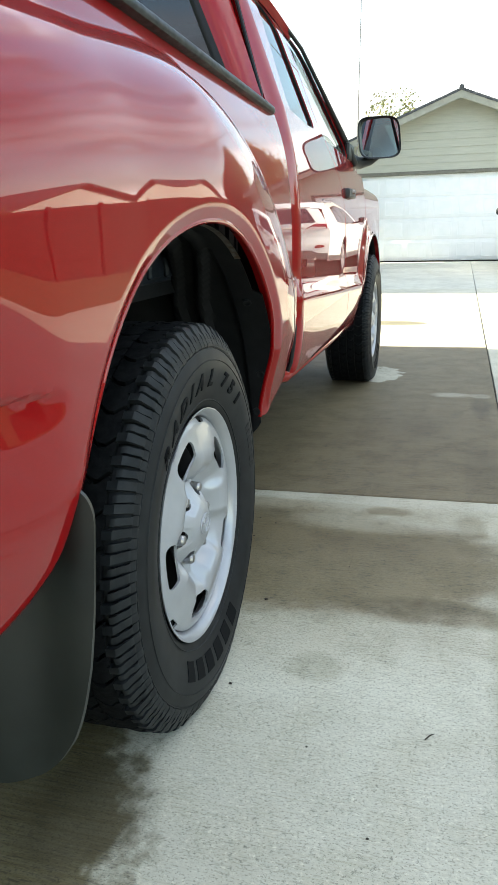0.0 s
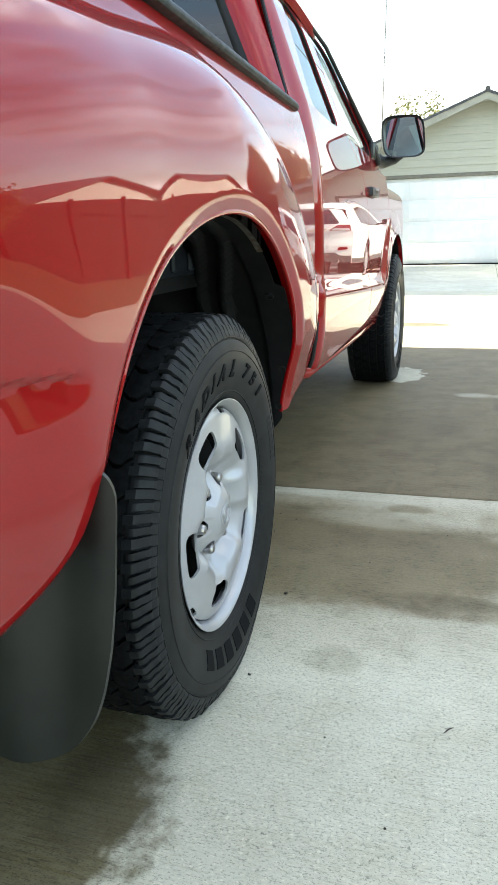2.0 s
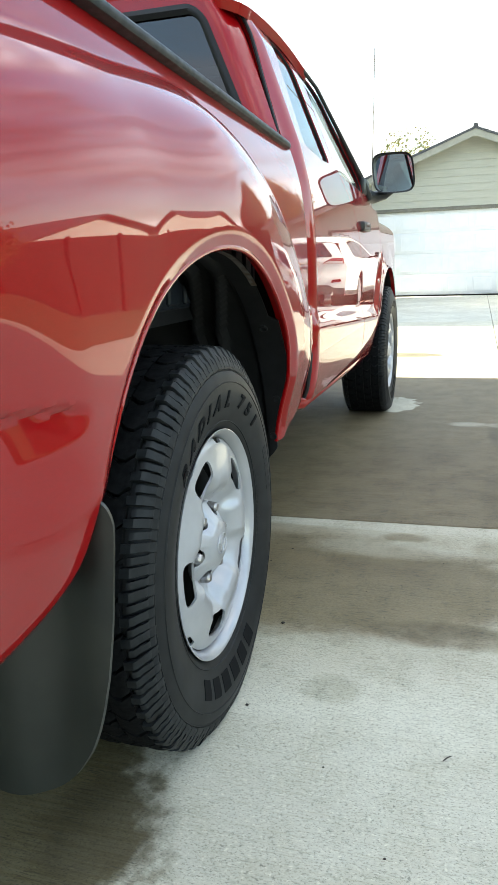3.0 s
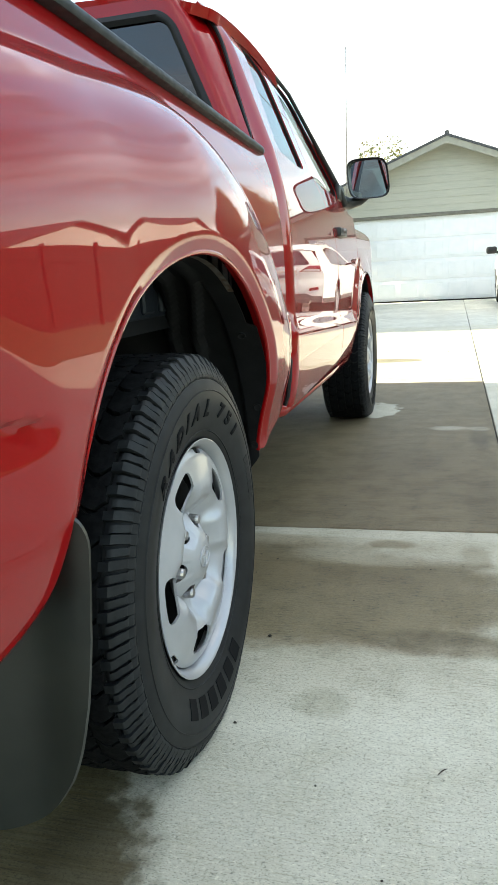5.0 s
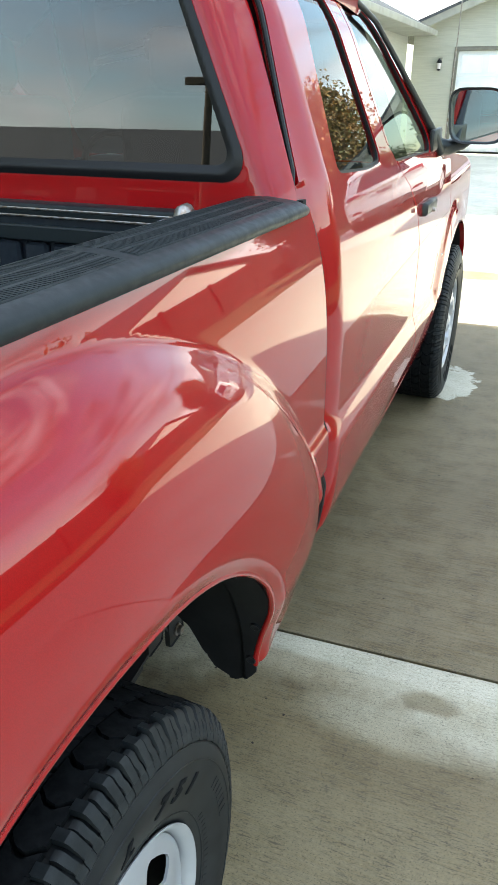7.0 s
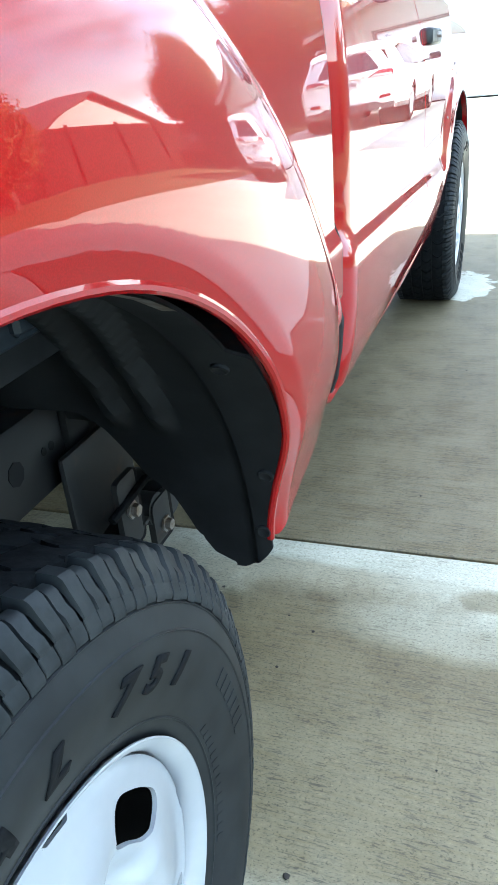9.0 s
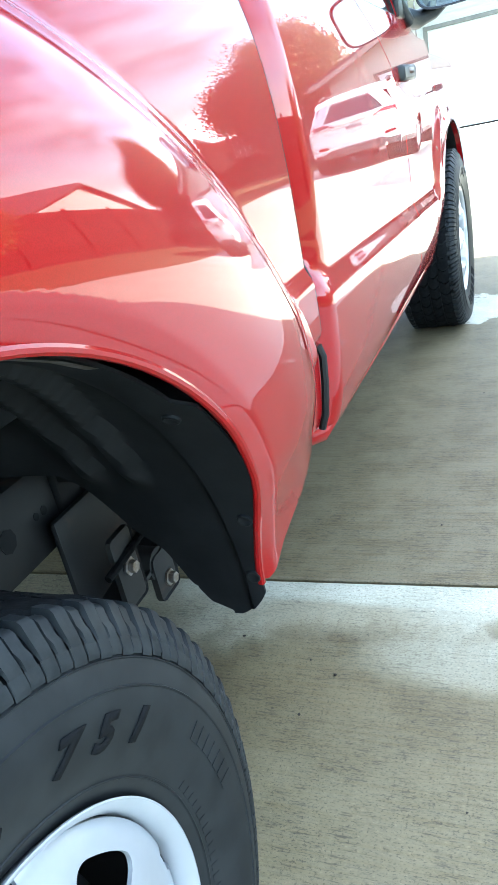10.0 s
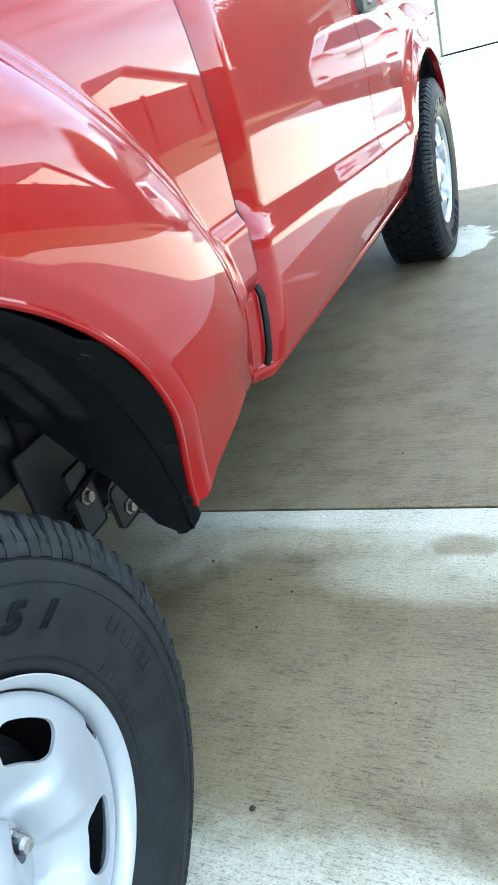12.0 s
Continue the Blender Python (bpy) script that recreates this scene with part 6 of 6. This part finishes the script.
# ---- trees, fence, neighbours ----
def tree(at, height, spread, trunk_r, mat, seed, label, clumps=70, leaves=42, leaf=0.16, name="tree"):
    rnd = random.Random(seed)
    t = thing(name, at, label, "tree")
    bm = tube_bm([(0, 0, 0), (0.05, 0.03, height * 0.25), (-0.04, 0.08, height * 0.5), (0.06, 0.0, height * 0.8)], [trunk_r, trunk_r * 0.8, trunk_r * 0.55, trunk_r * 0.15], 10)
    tips = []
    for k in range(9):
        a, z0 = k * 2.4 + rnd.uniform(-0.4, 0.4), height * rnd.uniform(0.28, 0.6)
        r = spread * rnd.uniform(0.6, 0.95)
        tip = Vector((r * math.cos(a), r * math.sin(a), z0 + height * rnd.uniform(0.12, 0.34)))
        tube_bm([(0, 0.03, z0), tuple(Vector((0, 0.03, z0)).lerp(tip, 0.5) + Vector((0, 0, 0.2))), tuple(tip)], [trunk_r * 0.4, trunk_r * 0.25, trunk_r * 0.06], 6, bm)
        tips.append(tip)
    part("trunk", bm, BARK, t)
    verts, faces = [], []
    for c in range(clumps):
        if c < len(tips) * 2:
            mid = tips[c % len(tips)] + Vector([rnd.gauss(0, spread * 0.15) for _ in range(3)])
        else:
            a, u = rnd.uniform(0, 6.283), rnd.random() ** 0.5
            zz = rnd.uniform(0.34, 1.0)
            w = spread * (0.45 + 0.75 * math.sin(math.pi * min(1, (zz - 0.3) * 1.35))) * u
            mid = Vector((w * math.cos(a), w * math.sin(a), height * zz))
        size = spread * rnd.uniform(0.10, 0.24)
        for _ in range(leaves):
            p = mid + Vector([rnd.gauss(0, size) for _ in range(3)])
            d = Vector([rnd.gauss(0, 1) for _ in range(3)]).normalized()
            e = d.orthogonal().normalized() * leaf * rnd.uniform(0.5, 1.0)
            f = d.cross(e).normalized() * leaf * rnd.uniform(0.35, 0.6)
            b = len(verts)
            verts += [p - e, p - f * 0.8, p + e, p + f]
            faces.append((b, b + 1, b + 2, b + 3))
    mesh_object("crown", verts, faces, mat, t, "", None)
    return t


def conifer(at, height, spread, seed, label):
    rnd = random.Random(seed)
    t = thing("conifer", at, label, "tree")
    part("trunk", tube_bm([(0, 0, 0), (0, 0, height)], [height * 0.02, 0.02], 8), BARK, t)
    verts, faces = [], []
    for k in range(1500):
        z = height * (0.08 + 0.92 * rnd.random() ** 1.3)
        r = spread * (1 - z / height) * rnd.uniform(0.2, 1.05) + 0.05
        a = rnd.uniform(0, 6.283)
        p = Vector((r * math.cos(a), r * math.sin(a), z - 0.12 * r))
        out = Vector((math.cos(a), math.sin(a), -0.35 + rnd.gauss(0, 0.2))) * height * 0.045
        side = Vector((-math.sin(a), math.cos(a), rnd.gauss(0, 0.3))) * height * 0.016
        b = len(verts)
        verts += [p - side, p + out, p + side, p - out * 0.4]
        faces.append((b, b + 1, b + 2, b + 3))
    mesh_object("crown", verts, faces, NEEDLE, t, "", None)
    return t


tree((-3.2, 46, 0), 8.2, 1.7, 0.2, LEAF_PALE, 3, "sparse pale green tree behind the garage", 46, 40, 0.13)
tree((5.6, 21.8, 0), 5.3, 1.5, 0.2, LEAF_AUTUMN, 5, "bushy autumn-coloured tree beside the garage", 260, 100, 0.085)
tree((6.9, 21.4, 0), 4.1, 1.2, 0.18, LEAF_AUTUMN, 6, "bushy autumn-coloured tree behind the fence", 220, 100, 0.085)
tree((6.6, 7.4, 0), 2.2, 0.8, 0.10, LEAF_AUTUMN, 7, "low orange autumn shrub in front of the fence", 130, 80, 0.06)
conifer((-16.5, 62, 0), 14.0, 3.0, 9, "dark tall conifer behind the house")
conifer((-12.6, -34.5, 0), 7.4, 2.0, 10, "dark conifer across the street")
for k, (x, y, h) in enumerate(((-11.5, -40, 5.2), (-8.5, -41, 4.6), (-4.5, -42, 4.8), (0.5, -41, 4.4), (5.5, -42, 4.9))):
    tree((x, y, 0), h, 2.0, 0.14, LEAF_GREEN, 30 + k, "dark green street tree across the road", 90, 50, 0.16)


def fence(points, height, label):
    f = thing("fence", (0, 0, 0), label, "fence")
    boards = bpy.data.meshes.new("board")
    bm = box_bm((-0.069, -0.010, 0.03), (0.069, 0.010, height), 0.004)
    for v in bm.verts:
        if v.co.z > height - 0.01 and abs(v.co.x) > 0.05:
            v.co.z -= 0.03
    bm.to_mesh(boards)
    bm.free()
    boards.materials.append(FENCE_WOOD)
    posts = bpy.data.meshes.new("post")
    bm = box_bm((-0.045, -0.045, -0.05), (0.045, 0.045, height + 0.05), 0.006)
    bm.to_mesh(posts)
    bm.free()
    posts.materials.append(FENCE_WOOD)
    for (x0, y0), (x1, y1) in zip(points, points[1:]):
        length = math.hypot(x1 - x0, y1 - y0)
        ang = math.atan2(y1 - y0, x1 - x0)
        n = int(length / 0.147)
        for k in range(n):
            t = (k + 0.5) / n
            b = new("board", boards)
            b.parent = f
            b.matrix_basis = Matrix.Translation((x0 + (x1 - x0) * t, y0 + (y1 - y0) * t, 0)) @ Matrix.Rotation(ang, 4, "Z")
        for k in range(int(length / 2.4) + 1):
            t = min(1.0, k * 2.4 / length)
            b = new("post", posts)
            b.parent = f
            b.matrix_basis = Matrix.Translation((x0 + (x1 - x0) * t + 0.06 * math.sin(ang), y0 + (y1 - y0) * t - 0.06 * math.cos(ang), 0)) @ Matrix.Rotation(ang, 4, "Z")
        for z in (0.4, 1.4):
            part("rail", tube_bm([(x0 + 0.03 * math.sin(ang), y0 - 0.03 * math.cos(ang), z), (x1 + 0.03 * math.sin(ang), y1 - 0.03 * math.cos(ang), z)], 0.03, 4), FENCE_WOOD, f)
    return f


fence([(4.15, 19.4), (7.4, 19.2), (7.4, -3.0)], 1.78, "brown wooden board fence beside the driveway")


def plain_house(name, x0, x1, y0, y1, eave, ridge, label, openings):
    """A neighbour's house; openings: (x, z, width, height, kind) on the wall that faces the driveway."""
    h = thing(name, (0, 0, 0), label, "house")
    bm = box_bm((x0, y0, 0), (x1, y1, eave), 0)
    part("wall", bm, DULL_WALL, h, sharp=None)
    ym = (y0 + y1) / 2
    for ya, yb in ((y0 - 0.5, ym), (ym, y1 + 0.5)):
        za, zb = (eave - 0.12, ridge) if yb == ym else (ridge, eave - 0.12)
        bm = bmesh.new()
        v = [bm.verts.new(p) for p in ((x0 - 0.5, ya, za), (x1 + 0.5, ya, za), (x1 + 0.5, yb, zb), (x0 - 0.5, yb, zb), (x0 - 0.5, ya, za - 0.12), (x1 + 0.5, ya, za - 0.12), (x1 + 0.5, yb, zb - 0.12), (x0 - 0.5, yb, zb - 0.12))]
        for q in ((0, 1, 2, 3), (7, 6, 5, 4), (0, 4, 5, 1), (1, 5, 6, 2), (2, 6, 7, 3), (3, 7, 4, 0)):
            bm.faces.new([v[i] for i in q])
        part("roof", bm, SHINGLE, h, "dark shingle roof", None)
    for xg in (x0, x1):
        bm = bmesh.new()
        bm.faces.new([bm.verts.new(p) for p in ((xg, y0, eave), (xg, y1, eave), (xg, ym, ridge - 0.13))])
        g = bmesh.ops.extrude_face_region(bm, geom=list(bm.faces))
        for q in g["geom"]:
            if isinstance(q, bmesh.types.BMVert):
                q.co.x += 0.1 if xg == x0 else -0.1
        bmesh.ops.recalc_face_normals(bm, faces=list(bm.faces))
        part("gable", bm, SIDING, h, "", None)
    for x, z, w, hh, kind in openings:
        fr = part("window" if kind == "window" else "garage_door", box_bm((x - w / 2 - 0.07, y1 - 0.02, z - 0.07), (x + w / 2 + 0.07, y1 + 0.04, z + hh + 0.07), 0.01), TRIM, h)
        part("pane", box_bm((x - w / 2, y1 + 0.03, z), (x + w / 2, y1 + 0.05, z + hh), 0.0), CAR_GLASS if kind == "window" else DARK, fr)
    return h


plain_house("neighbour_house", -27.0, -10.5, -34.0, -24.0, 3.2, 5.6, "long beige house across the street with a shingle roof", [(-22.5, 1.0, 1.2, 1.4, "window"), (-19.4, 1.0, 1.2, 1.4, "window"), (-17.0, 1.0, 0.8, 1.6, "window"), (-13.6, 0.05, 2.9, 2.6, "door")])
plain_house("far_house", 4.0, 9.0, -52.0, -46.0, 2.8, 4.6, "small white house far down the street", [(6.5, 0.05, 2.6, 2.1, "door")])


def gable_house(name, x0, x1, y0, y1, eave, ridge, label):
    """A neighbour's house whose gable faces the fence."""
    h = thing(name, (0, 0, 0), label, "house")
    ym = (y0 + y1) / 2
    bm = bmesh.new()
    a = [bm.verts.new((x0, y, z)) for y, z in ((y0, 0), (y1, 0), (y1, eave), (ym, ridge - 0.1), (y0, eave))]
    b = [bm.verts.new((x1, y, z)) for y, z in ((y0, 0), (y1, 0), (y1, eave), (ym, ridge - 0.1), (y0, eave))]
    bm.faces.new(a)
    bm.faces.new(b)
    for k in range(5):
        bm.faces.new((a[k], a[(k + 1) % 5], b[(k + 1) % 5], b[k]))
    bmesh.ops.recalc_face_normals(bm, faces=list(bm.faces))
    part("wall", bm, PALE_WALL, h, "pale painted wall", None)
    drop = (ridge - eave) / (ym - y0) * 0.6
    for ye in (y0 - 0.6, y1 + 0.6):
        bm = bmesh.new()
        v = [bm.verts.new(p) for x in (x0 - 0.45, x1 + 0.45) for p in ((x, ym, ridge + 0.06), (x, ye, eave - drop + 0.06), (x, ye, eave - drop - 0.08), (x, ym, ridge - 0.08))]
        for q in ((0, 1, 2, 3), (7, 6, 5, 4), (0, 4, 5, 1), (1, 5, 6, 2), (2, 6, 7, 3), (3, 7, 4, 0)):
            bm.faces.new([v[i] for i in q])
        bmesh.ops.recalc_face_normals(bm, faces=list(bm.faces))
        part("roof", bm, SHINGLE, h, "dark shingle roof", None)
    return h


PALE_WALL = speckled("pale_wall_paint", (0.62, 0.60, 0.55), (0.68, 0.66, 0.61), 3, 0.6, 0.1)
gable_house("gable_house", 13.0, 22.0, 18.0, 30.0, 2.35, 4.15, "pale neighbour house with a gable behind the fence")

pole = thing("light_pole", (-9.0, -18.0, 0), "dark street pole with a short crossbar", "pole")
part("post", tube_bm([(0, 0, 0), (0, 0, 5.4)], [0.14, 0.11], 12), BARK, pole)
part("crossbar", box_bm((-0.75, -0.08, 5.25), (0.75, 0.08, 5.45), 0.02), BARK, pole)
